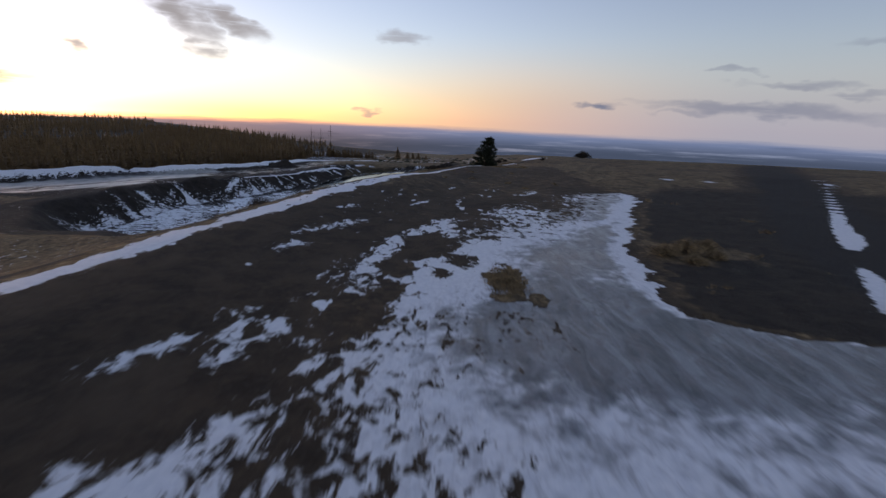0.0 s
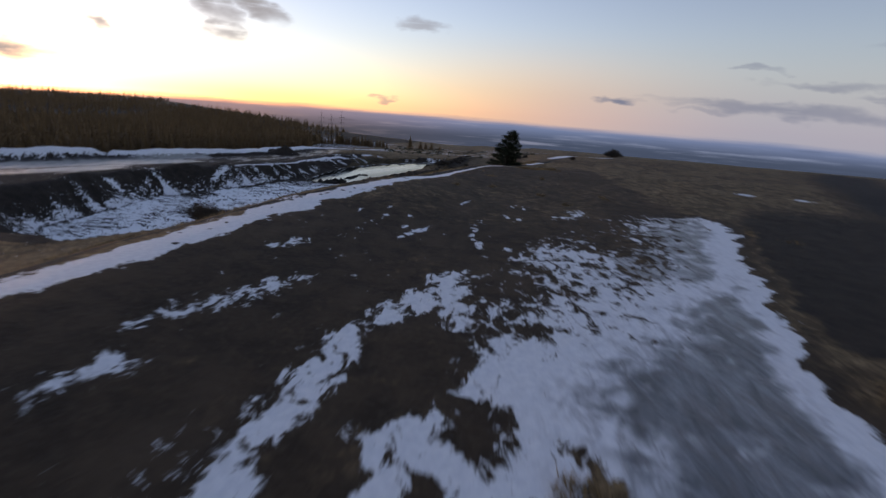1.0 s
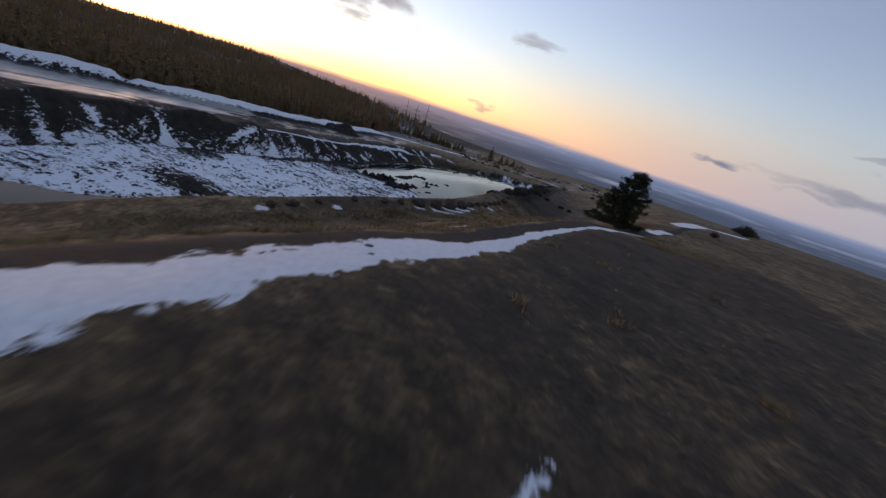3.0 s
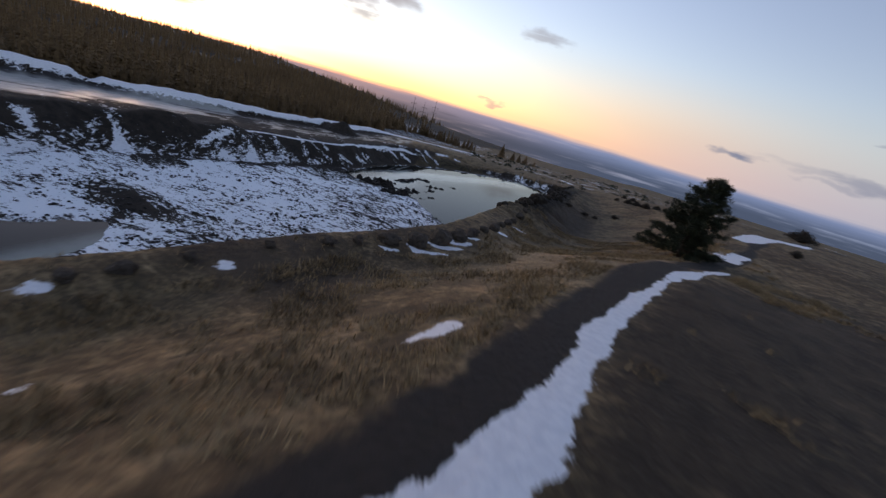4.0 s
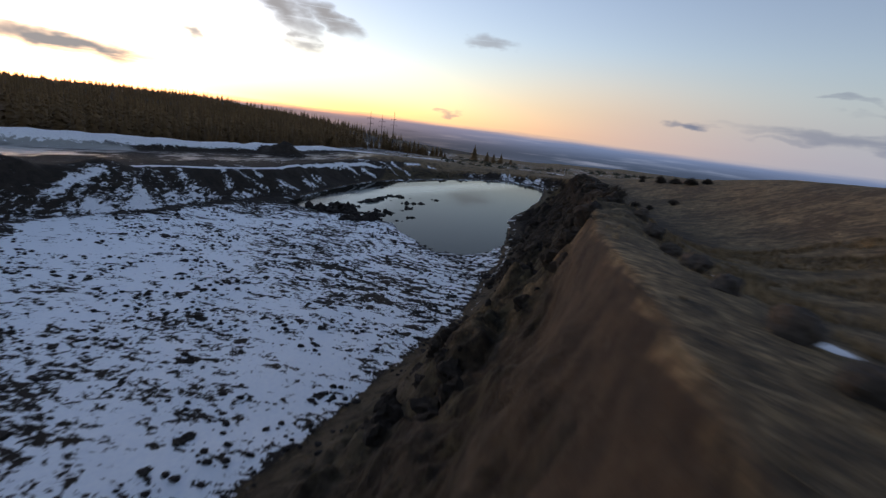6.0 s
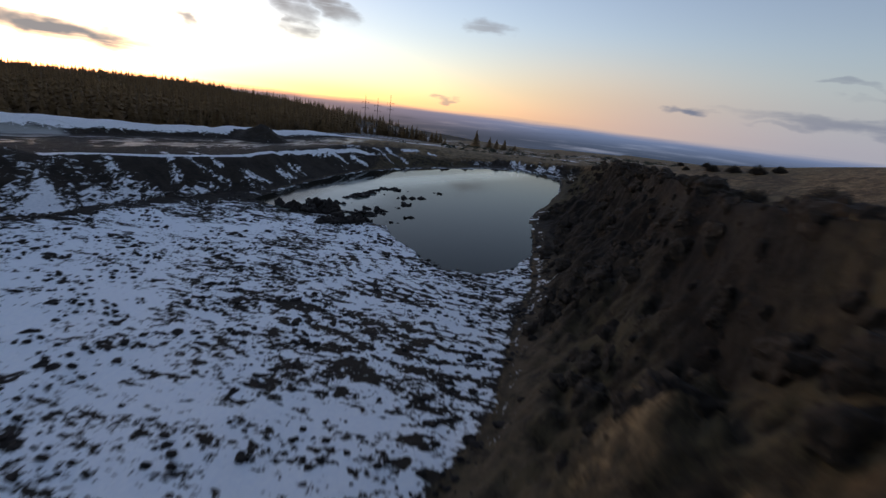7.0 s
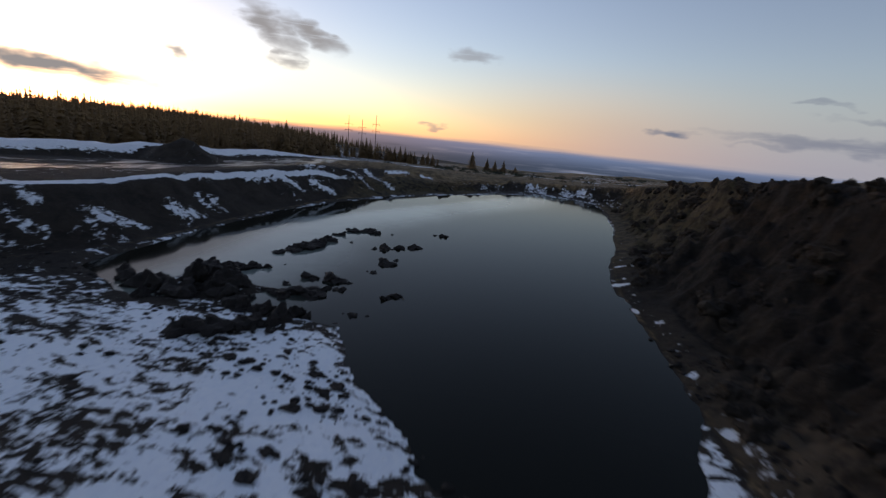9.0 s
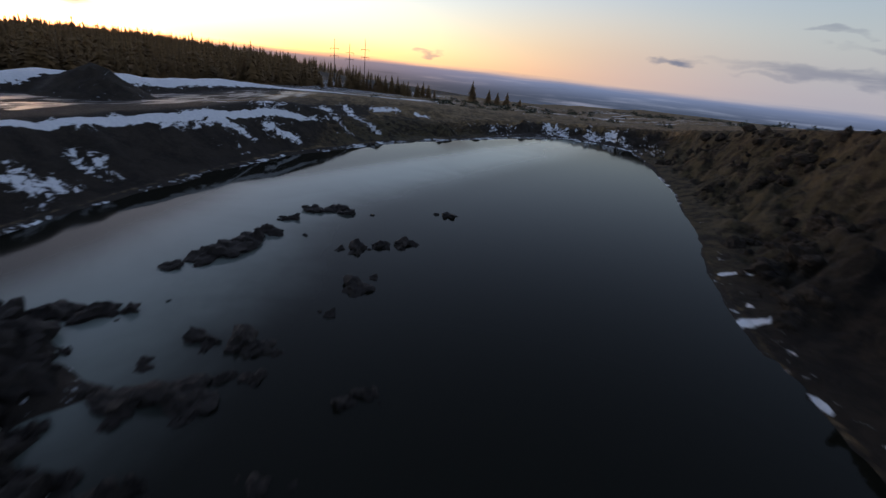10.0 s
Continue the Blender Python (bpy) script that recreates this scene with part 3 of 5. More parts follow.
    crest = smooth(over, 0.0, 0.25) * smooth(over, 0.95, 0.6) * west * (sd < 0) * smooth(y, 138, 152) * np.clip(smooth(y, 216, 206) + 0.95 * smooth(y, 244, 236) * n5, 0, 1) * (0.75 + 0.5 * n3)
    snow = np.where(sd > -0.6, snow * (1 - inside_floor) + floor_s * inside_floor, snow)
    snow = snow * (1 - bank) + bank_s * bank
    snow = np.maximum(snow, crest * 0.95)
    snow = np.maximum(snow, smooth(d_berm, 4.4, 1.6) * (0.95 - 0.5 * smooth(-s_berm * d_berm, -0.5, -3.5)) * smooth(np.hypot(x + 101, y - 144), 1.0, 3.0))
    tsnow = (s_berm < 0) * smooth(x, -50, -66) * (sd < -10)
    snow = np.maximum(snow, tsnow * (0.20 + 0.3 * (n8 - 0.5)))
    woods = (s_berm > 0) * smooth(d_berm, 4, 12) * smooth(x, -40, -70) * smooth(d_berm, 260, 120)
    snow = np.maximum(snow, woods * (0.30 + 0.12 * smooth(y, 200, 250)))
    bench = smooth(x, -30, -40) * smooth(y, 84, 70) * smooth(sd, -2, -8)
    snow = np.maximum(snow, bench * (0.22 + 0.25 * (n8 - 0.5)))
    farland = smooth(y, 246, 270) * smooth(x, -80, -50)
    snow = np.maximum(snow, farland * (0.27 + 0.6 * (n8 - 0.5)) * smooth(y, 520, 400))
    far_bank = (sd < 0) * smooth(sd, -9, -5) * smooth(y, 222, 238) * smooth(x, 8, 0) * smooth(x, -50, -40)
    snow = np.maximum(snow, far_bank * (0.36 + 0.5 * (vnoise(x, y * 0.3, 1.6, 71) - 0.5) + 0.5 * (n8 - 0.5)))
    edge = smooth(sd, -2.2, 0) * (sd < 0) * (1 - west) * smooth(y, 100, 130) * smooth(y, 215, 185)
    snow = np.maximum(snow, (0.30 + 0.14 * smooth(y, 132, 142) * smooth(y, 165, 155)) * edge)
    for px, py, rad, high in PILES:
        r = np.hypot(x - px, y - py) / rad
        snow = np.where(r < 1.05, np.minimum(snow, 0.18 + 0.5 * n3 * smooth((x - px) - 0.6 * (y - py), -2, 5)), snow)
    for line in HEATH_PATCHES + BANK_PATCHES + TOE_PATCHES + FAR_PATCHES:
        d_p, _, (w_p,) = along(x, y, line)
        snow = np.maximum(snow, np.clip(0.50 + (w_p - d_p) * 0.34, 0, 0.75) * (d_p < w_p + 1.5))
    for line in FLECKS + FLECKS_NEAR:
        d_p, _, (w_p,) = along(x, y, line)
        snow = np.maximum(snow, np.clip(0.42 + (w_p * 1.3 - d_p) * 0.9, -1, 0.62))
    for line in CRESCENTS + SLIVERS:
        d_p, _, (w_p,) = along(x, y, line)
        snow = np.maximum(snow, np.clip(0.52 + (w_p + 0.10 * (n3 - 0.5) - d_p) * 2.2, -1, 1.3))
    for px, py, rad in GAPS:
        snow = snow - 0.55 * smooth(np.hypot(x - px, (y - py) * 0.6) / rad, 1.9, 0.1) * (0.45 + 1.1 * n3)
    n1 = fbm(x, y, 1.2, 3, 46)
    tuft = smooth(np.hypot((x - 4.1) / 1.0, (y - 24.2) / 2.2) + 2.6 * (n1 - 0.5), 1.2, 0.4)
    tuft = np.maximum(tuft, smooth(np.hypot((x - 5.6) / 0.5, (y - 21.4) / 1.1) + 2.6 * (n1 - 0.5), 1.2, 0.4))
    snow = snow - 0.75 * tuft
    for px, py, rad, s in SPOTS:
        snow = np.maximum(snow, s * np.clip(1.25 - np.hypot(x - px, y - py) / rad, 0, 1))
    glaze = smooth(hi - x, 0.2, 2.0) * smooth(x - lo - 4 * smooth(y, 34, 44), 5, 11) * smooth(y, 60, 50) * (0.30 + 0.75 * n5) + 0.6 * smooth(x - lo, 2.5, 6) * smooth(y, 26, 18)
    glaze = np.maximum(glaze, 0.6 * smooth(x - lo, 2.5, 6) * smooth(y, 38, 43) * smooth(hi - x, 0.5, 3))
    glaze = glaze * (0.30 + 0.70 * smooth(y, 10, 20))
    # kinds of ground
    heath = smooth(s_strip * d_strip, 1.5, -2) * smooth(y, 108, 88) * (0.55 + 0.7 * (n8 - 0.25))
    heath = np.maximum(heath * smooth(x, hi + 3, hi), smooth(x, 5, 25) * smooth(y, 220, 120) * 0.34)
    brush = smooth(np.hypot((x - 17.5) / 3.4, (y - 31) / 3.4) + 1.6 * (n3 - 0.5), 1.1, 0.6)
    dark_side = smooth(x, hi + 0.2, hi + 2.2) * smooth(d_road, 21, 14) * smooth(y, 78, 58) * (1 - 0.9 * brush)
    heath = np.maximum(heath, np.maximum(0.9 * smooth(d_road, 12, 3) * smooth(y, 200, 100), 0.95 * dark_side)) * (1 - tuft)
    heath = np.maximum(heath, 0.85 * (s_rim > 0) * (sd < 0) * (1 - west) * smooth(y, 122, 108))
    heath = np.maximum(heath, 0.85 * (s_rim < 0) * smooth(d_rim, 13, 6) * smooth(y, 116, 124) * smooth(y, 165, 150))
    heath = np.maximum(heath, 0.62 * (s_rim < 0) * smooth(d_rim, 18, 3) * smooth(y, 100, 130) * (0.4 + 1.1 * n8) * smooth(y, 245, 220))
    heath = np.maximum(heath, 0.78 * smooth(x, -6.5, -9.5) * smooth(y, 74, 81) * smooth(y, 97, 90) * (0.5 + n8))
    heath = np.maximum(heath, 0.5 * smooth(n5, 0.46, 0.62) * smooth(x, -9, -4) * smooth(y, 88, 96) * (s_rim < 0) * smooth(y, 260, 200))
    pale = smooth(x, -6.5, -3.0) * smooth(y, 78, 86) * smooth(y, 112, 98) * smooth(s_strip * d_strip, 1.2, 3.0) * (0.1 + 0.8 * n3)
    soil = np.maximum(inside_floor * 0.95, bank * 1.0)
    soil = np.maximum(soil, 0.9 * smooth(x, -58, -64) * (s_berm < 0) * smooth(y, 88, 104))
    soil = np.maximum(soil, 0.8 * smooth(d_berm, 5, 3))
    soil = np.maximum(soil, 0.7 * (s_berm > 0) * smooth(d_berm, 4, 12) * smooth(x, -40, -90))
    soil = np.maximum(soil, 0.9 * smooth(sd, -9, -3) * smooth(y, 225, 240) * smooth(x, -45, -35))
    soil = np.maximum(soil, 0.40 * smooth(d_rim, 4.5, 1.0) * smooth(y, 74, 80) * smooth(y, 118, 104))
    soil = np.maximum(soil, 0.72 * dark_side)
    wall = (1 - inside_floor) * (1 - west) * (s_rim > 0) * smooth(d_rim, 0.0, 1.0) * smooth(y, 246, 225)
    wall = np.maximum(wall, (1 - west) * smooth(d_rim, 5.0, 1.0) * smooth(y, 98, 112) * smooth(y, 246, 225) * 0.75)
    gravel = smooth(d_trail + 1.3 * (n3 - 0.5) + 0.8 * (n5 - 0.5), 1.25, 0.2)
    gravel = gravel * (0.75 + 0.35 * smooth(y, 55, 66))
    gravel = np.maximum(gravel, 0.85 * smooth(d_road + 2.0 * (n8 - 0.5), 6.5, 3.0) * smooth(y, 10, 25))
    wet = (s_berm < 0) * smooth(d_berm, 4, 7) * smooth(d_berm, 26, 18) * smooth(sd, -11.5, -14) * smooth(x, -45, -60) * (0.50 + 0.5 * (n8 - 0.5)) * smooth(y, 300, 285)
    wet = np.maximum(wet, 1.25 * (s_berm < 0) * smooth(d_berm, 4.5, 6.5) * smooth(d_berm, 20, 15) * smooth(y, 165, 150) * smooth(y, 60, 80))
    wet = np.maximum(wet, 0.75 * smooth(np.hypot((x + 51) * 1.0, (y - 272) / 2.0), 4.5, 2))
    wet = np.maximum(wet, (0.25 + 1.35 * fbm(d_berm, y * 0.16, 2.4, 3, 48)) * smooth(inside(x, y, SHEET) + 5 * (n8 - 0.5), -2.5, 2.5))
    for px, py, rad, high in PILES:
        wet = wet * smooth(np.hypot(x - px, y - py) / rad, 0.85, 1.15)
    # rows of wheel ruts that follow the shore
    row = -inside(x, y, LAKE) + 7.0 * (fbm(x, y, 16, 2, 49) - 0.5) + 0.22 * x * smooth(y, 136, 118)
    rut = smooth(row, 32, 18) * smooth(x, -37, -26)
    scree = smooth(d_rim, 4.0, 8.0) * (sd < 0.5) * (s_rim > 0) * smooth(y, 176, 156) * smooth(x, -40, -30) * (0.4 + n8)
    # paler olive-brown rock towards both ends of the steep side
    olive_tone = np.clip(smooth(y, 176, 196) + 1.2 * smooth(y, 126, 116) * smooth(d_rim, 11, 5) + 0.9 * smooth(d_rim, 1.0, 4.0) * smooth(y, 142, 131), 0, 1)
    wall = wall * (1 - 0.62 * smooth(d_rim, 7.5, 2.0) * smooth(y, 124, 114) * smooth(n8, 0.3, 0.6)) * (1 - 0.55 * smooth(y, 114, 104)) * (1 - 0.6 * smooth(y, 129, 121) * smooth(d_rim, 8, 4) * smooth(n5, 0.35, 0.55))
    nx, ny = len(xs), len(ys)
    i = np.arange(nx * ny).reshape(ny, nx)
    quads = np.stack([i[:-1, :-1], i[:-1, 1:], i[1:, 1:], i[1:, :-1]], -1).reshape(-1, 4)
    me = bpy.data.meshes.new("ground")
    me.vertices.add(nx * ny)
    me.vertices.foreach_set("co", np.stack([x, y, z], -1).astype(np.float32).ravel())
    me.loops.add(quads.size)
    me.loops.foreach_set("vertex_index", quads.astype(np.int32).ravel())
    me.polygons.add(len(quads))
    me.polygons.foreach_set("loop_start", np.arange(0, quads.size, 4, dtype=np.int32))
    me.polygons.foreach_set("use_smooth", np.ones(len(quads), bool))
    me.update(calc_edges=True)
    for name, v in (("snow", snow), ("ice", glaze), ("heath", heath), ("soil", soil), ("rock", wall), ("gravel", gravel), ("wet", wet), ("row", row), ("rut", rut), ("scree", scree), ("pale", pale), ("olive_tone", olive_tone), ("pit", inside_floor * smooth(x, -80, -70))):
        a = me.attributes.new(name, "FLOAT", "POINT")
        a.data.foreach_set("value", (v if name == "row" else np.clip(v, -1, 2)).astype(np.float32))
    me.materials.append(GROUND)
    return tagged(new("ground", me), "dry brown hillside with thin patchy snow and a dug-out pit", "ground", kind="structure")


# ragged drifts on the dark heath: x, y, half width
HEATH_PATCHES = [[(-9.3, 30.4, 0.15), (-7.6, 33.2, 0.3), (-6.3, 36.2, 0.1)], [(-8.9, 27.2, 0.25), (-8.3, 28.6, 0.1)], [(-3.9, 24.3, 0.4), (-3.3, 27.5, 0.8), (-2.6, 32.3, 0.6)],
                 [(-1.6, 33.8, 0.6), (-0.6, 36.2, 0.6)], [(-7.3, 8.7, 0.5), (-5.7, 9.0, 0.7), (-4.5, 11.3, 0.5)], [(-9.9, 13.5, 0.15), (-8.8, 15.3, 0.3)], [(-6.6, 14.6, 0.3), (-7.4, 18.1, 0.3)],
                 [(11.0, 59.2, 0.3), (10.8, 56.6, 0.35)], [(-10.1, 46.9, 0.3), (-11.9, 51, 0.3)], [(-8.4, 39.6, 0.05), (-7.4, 41, 0.05)], [(1, 33, 0.5), (0.4, 38.6, 0.7), (1.8, 41, 0.4)],
                 [(-5.9, 17.2, 0.7), (-4.8, 19.7, 0.5)]]
# drifts on the bank of the pit and its terrace
BANK_PATCHES = [[(-54.5, 194.4, 0.3), (-53.6, 199.6, 0.8), (-51, 201.6, 0.5)], [(-50.6, 205, 0.5), (-48.2, 206.6, 0.5)], [(-52, 225, 0.5), (-46.8, 215.5, 0.4), (-44.8, 215, 0.3)],
                [(-50, 228, 0.5), (-44, 221, 0.4), (-42.3, 219, 0.3)], [(-45.5, 230.5, 0.8), (-43, 233.5, 0.6)], [(-40.3, 235.0, 0.6), (-38.5, 236.2, 0.4)], [(-56.6, 186.2, 0.2), (-55.8, 187.4, 0.3)],
                [(-56.3, 190.7, 0.2), (-55.7, 191.8, 0.2)], [(-53.9, 185.7, 0.1), (-52.5, 185.5, 0.2)], [(-54.5, 184.7, 0.12), (-52.5, 184.7, 0.22)]]
TOE_PATCHES = [[(-53.2, 180, 0.35), (-52.2, 181.8, 0.3)], [(-66.5, 138.5, 0.4), (-66.5, 146.2, 0.7)], [(-75.1, 116.3, 0.6), (-77.3, 116.8, 1.2)], [(-75.1, 125.2, 0.5), (-75.5, 126.2, 0.5)],
               [(-64.0, 167.2, 0.12), (-58.3, 162.8, 0.22)], [(-59.9, 166.8, 0.12), (-55.4, 168.3, 0.22)], [(-55.0, 172.0, 0.12), (-53.0, 173.9, 0.22)], [(-62.7, 171.0, 0.12), (-57.4, 170.0, 0.22)],
               [(-54.6, 173.5, 0.12), (-52.5, 174.9, 0.22)], [(-53.3, 179.1, 0.12), (-52.2, 180.5, 0.22)], [(-53.7, 171.6, 0.12), (-51.8, 171.9, 0.22)]]
FAR_PATCHES = [[(-2.6, 304.8, 1.0), (1, 296, 1.4), (4.2, 287, 1.0)], [(21.5, 360, 2.2), (34, 371, 2.2)], [(10.4, 275.7, 0.9), (12.6, 274.7, 0.9)], [(4.2, 331, 1.3), (8.6, 333.7, 1.3)],
               [(14, 345, 1.2), (17, 349, 1.0)]]
GAPS = [(-1.9, 22, 0.7), (-2.9, 19, 1.0), (-5.3, 18.6, 0.5), (0.0, 30.6, 1.3), (-2.3, 26.1, 0.7), (1.4, 41.8, 0.8), (2.0, 27.6, 0.8), (0.6, 25.0, 0.5), (-1.2, 31.4, 0.6), (-1.3, 28.4, 0.7), (-1.6, 25.4, 0.6)]
# boulders along the rim: x, y, radius
RIM_STONES = [(-9.75, 87.75, 0.5), (-8.6, 89.15, 0.62), (-7.85, 91.15, 0.70), (-7.2, 93.1, 0.58), (-6.75, 95.2, 0.45), (-6.7, 95.9, 0.36), (-6.3, 98.2, 0.35), (-5.9, 100.6, 0.45), (-14.4, 79.1, 0.26), (-15.0, 76.9, 0.34), (-15.6, 75.4, 0.32), (-13.2, 82.3, 0.28), (-11.8, 84.9, 0.30), (-10.9, 86.3, 0.34), (-5.7, 103.6, 0.35), (-5.4, 106.5, 0.42), (-5.2, 109.5, 0.36), (-4.9, 113, 0.45), (-4.7, 116.4, 0.4)]
# single drifts: x, y, radius, density
SPOTS = [(-13.2, 79.7, 0.5, 0.9), (-5.2, 100.9, 0.7, 1.0), (0.5, 101, 0.8, 0.8), (-11.6, 158, 0.6, 0.9), (-11.2, 163, 0.5, 0.8), (-10.9, 170, 0.5, 0.8), (36, 77, 1.6, 0.8), (42, 75.5, 1.6, 0.8),
         (3.7, 44.8, 0.65, 0.61), (4.7, 43.2, 1.1, 0.61), (9.5, 55.6, 1.0, 0.61), (1.2, 37.2, 1.1, 0.58), (-9.4, 23.5, 0.4, 0.61), (-10.9, 70.9, 0.3, 0.9), (-15.7, 74.7, 0.55, 0.9)]
# small thin drifts on the heath: x, y, half width
FLECKS = [[(-4.6, 48.0, 0.03), (-4.35, 49.2, 0.08)], [(-5.15, 46.8, 0.04), (-5.1, 47.4, 0.02)], [(-5.25, 46.1, 0.04), (-5.2, 46.4, 0.02)], [(-2.75, 50.1, 0.14), (-2.9, 50.6, 0.10)], [(-4.5, 51.0, 0.06), (-4.4, 51.6, 0.10)],
          [(0.75, 56.7, 0.16), (1.45, 58.6, 0.12)], [(4.55, 53.9, 0.14), (4.5, 55.4, 0.12)], [(6.4, 57.8, 0.12), (6.5, 59.3, 0.12)], [(2.5, 51.1, 0.14), (2.3, 51.9, 0.12)], [(4.9, 52.7, 0.18), (5.6, 54.4, 0.12)],
          [(8.3, 54.6, 0.16), (8.5, 56.0, 0.12)], [(5.05, 57.8, 0.08), (5.6, 59.2, 0.10)], [(-6.3, 49.0, 0.06), (-6.25, 49.6, 0.06)]]
FLECKS_NEAR = [[(-2.85, 47.2, 0.10), (-2.85, 47.7, 0.08)], [(-2.8, 44.8, 0.12), (-1.9, 46.8, 0.30), (-1.1, 49.0, 0.12)], [(1.8, 50.2, 0.12), (2.0, 48.5, 0.16)], [(1.75, 47.5, 0.16), (2.2, 44.6, 0.22)], [(0.75, 42.3, 0.20), (1.2, 41.7, 0.16)],
               [(2.1, 43.1, 0.18), (2.5, 43.0, 0.12)], [(-5.25, 39.3, 0.06), (-5.0, 40.2, 0.03)], [(-5.9, 42.8, 0.08), (-5.8, 43.3, 0.10)], [(-5.35, 45.0, 0.08), (-5.25, 45.5, 0.06)]]
# crescents of snow in the lee of the rim boulders: x, y, half width
CRESCENTS = [[(-8.95, 88.75, 0.10), (-8.35, 88.28, 0.26), (-7.66, 88.75, 0.22), (-7.0, 89.35, 0.12)], [(-8.55, 90.5, 0.06), (-7.95, 90.15, 0.20), (-7.3, 90.5, 0.25), (-6.55, 91.35, 0.22)],
             [(-7.45, 92.7, 0.08), (-7.2, 92.0, 0.22), (-6.55, 92.5, 0.30), (-6.35, 93.6, 0.14)], [(-6.72, 95.7, 0.10), (-6.72, 94.5, 0.20), (-6.15, 95.1, 0.20)], [(-9.9, 87.0, 0.06), (-9.4, 86.95, 0.16), (-9.0, 87.4, 0.10)],
             [(0.55, 98.0, 0.08), (0.9, 100.5, 0.16), (1.6, 104.0, 0.07)], [(-4.7, 107.3, 0.25), (-4.0, 107.6, 0.30)], [(-4.5, 75.0, 0.18), (-3.85, 76.6, 0.30)]]
# slivers of snow along the foot of the steep side
SLIVERS = [[(-11.5, 150.6, 0.12), (-10.3, 148.6, 0.10)], [(-11.6, 144.5, 0.12), (-10.1, 144.4, 0.07)], [(-11.6, 139.0, 0.10), (-10.5, 138.7, 0.06)], [(-12.3, 139.6, 0.1), (-11.5, 138.3, 0.06)],
           [(-10.7, 184.5, 0.22), (-9.1, 184.3, 0.15)], [(-12.1, 178.3, 0.40), (-10.3, 178.6, 0.22)], [(-11.5, 175.3, 0.18), (-11.2, 175.4, 0.15)], [(-11.9, 172.7, 0.22), (-11.8, 171.8, 0.15)]]
build_ground()


def height_at(x, y):
    return float(land(np.array([x]), np.array([y]))[0])


def obj(name, bm, mat, parent=None, label="", smooth_on=False):
    me = bpy.data.meshes.new(name)
    bm.to_mesh(me)
    bm.free()
    me.materials.append(mat)
    if smooth_on:
        me.polygons.foreach_set("use_smooth", [True] * len(me.polygons))
    ob = new(name, me)
    if parent:
        ob.parent = parent
    if label:
        ob["label"] = label
    return ob


def pydata(name, verts, faces, mat, parent=None):
    me = bpy.data.meshes.new(name)
    me.from_pydata(verts, [], faces)
    me.materials.append(mat)
    ob = new(name, me)
    if parent:
        ob.parent = parent
    return ob


def water_sheet(name, poly, grow, label):
    cx, cy = sum(p[0] for p in poly) / len(poly), sum(p[1] for p in poly) / len(poly)
    bm = bmesh.new()
    ring = []
    for px, py in poly:
        d = math.hypot(px - cx, py - cy)
        k = (d + grow) / d
        ring.append((cx + (px - cx) * k, cy + (py - cy) * k))
    top = [bm.verts.new((px, py, WATER)) for px, py in ring]
    bm.faces.new(top[::-1] if sum((b[0] - a[0]) * (b[1] + a[1]) for a, b in zip(ring, ring[1:] + ring[:1])) > 0 else top)
    bmesh.ops.recalc_face_normals(bm, faces=bm.faces)
    for f in bm.faces:
        if f.normal.z < 0:
            f.normal_flip()
    return tagged(obj(name, bm, WATER_M), label, "water", kind="structure")


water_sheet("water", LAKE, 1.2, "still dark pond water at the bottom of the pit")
water_sheet("water", POOL, 1.0, "small still grey pool on the pit floor")


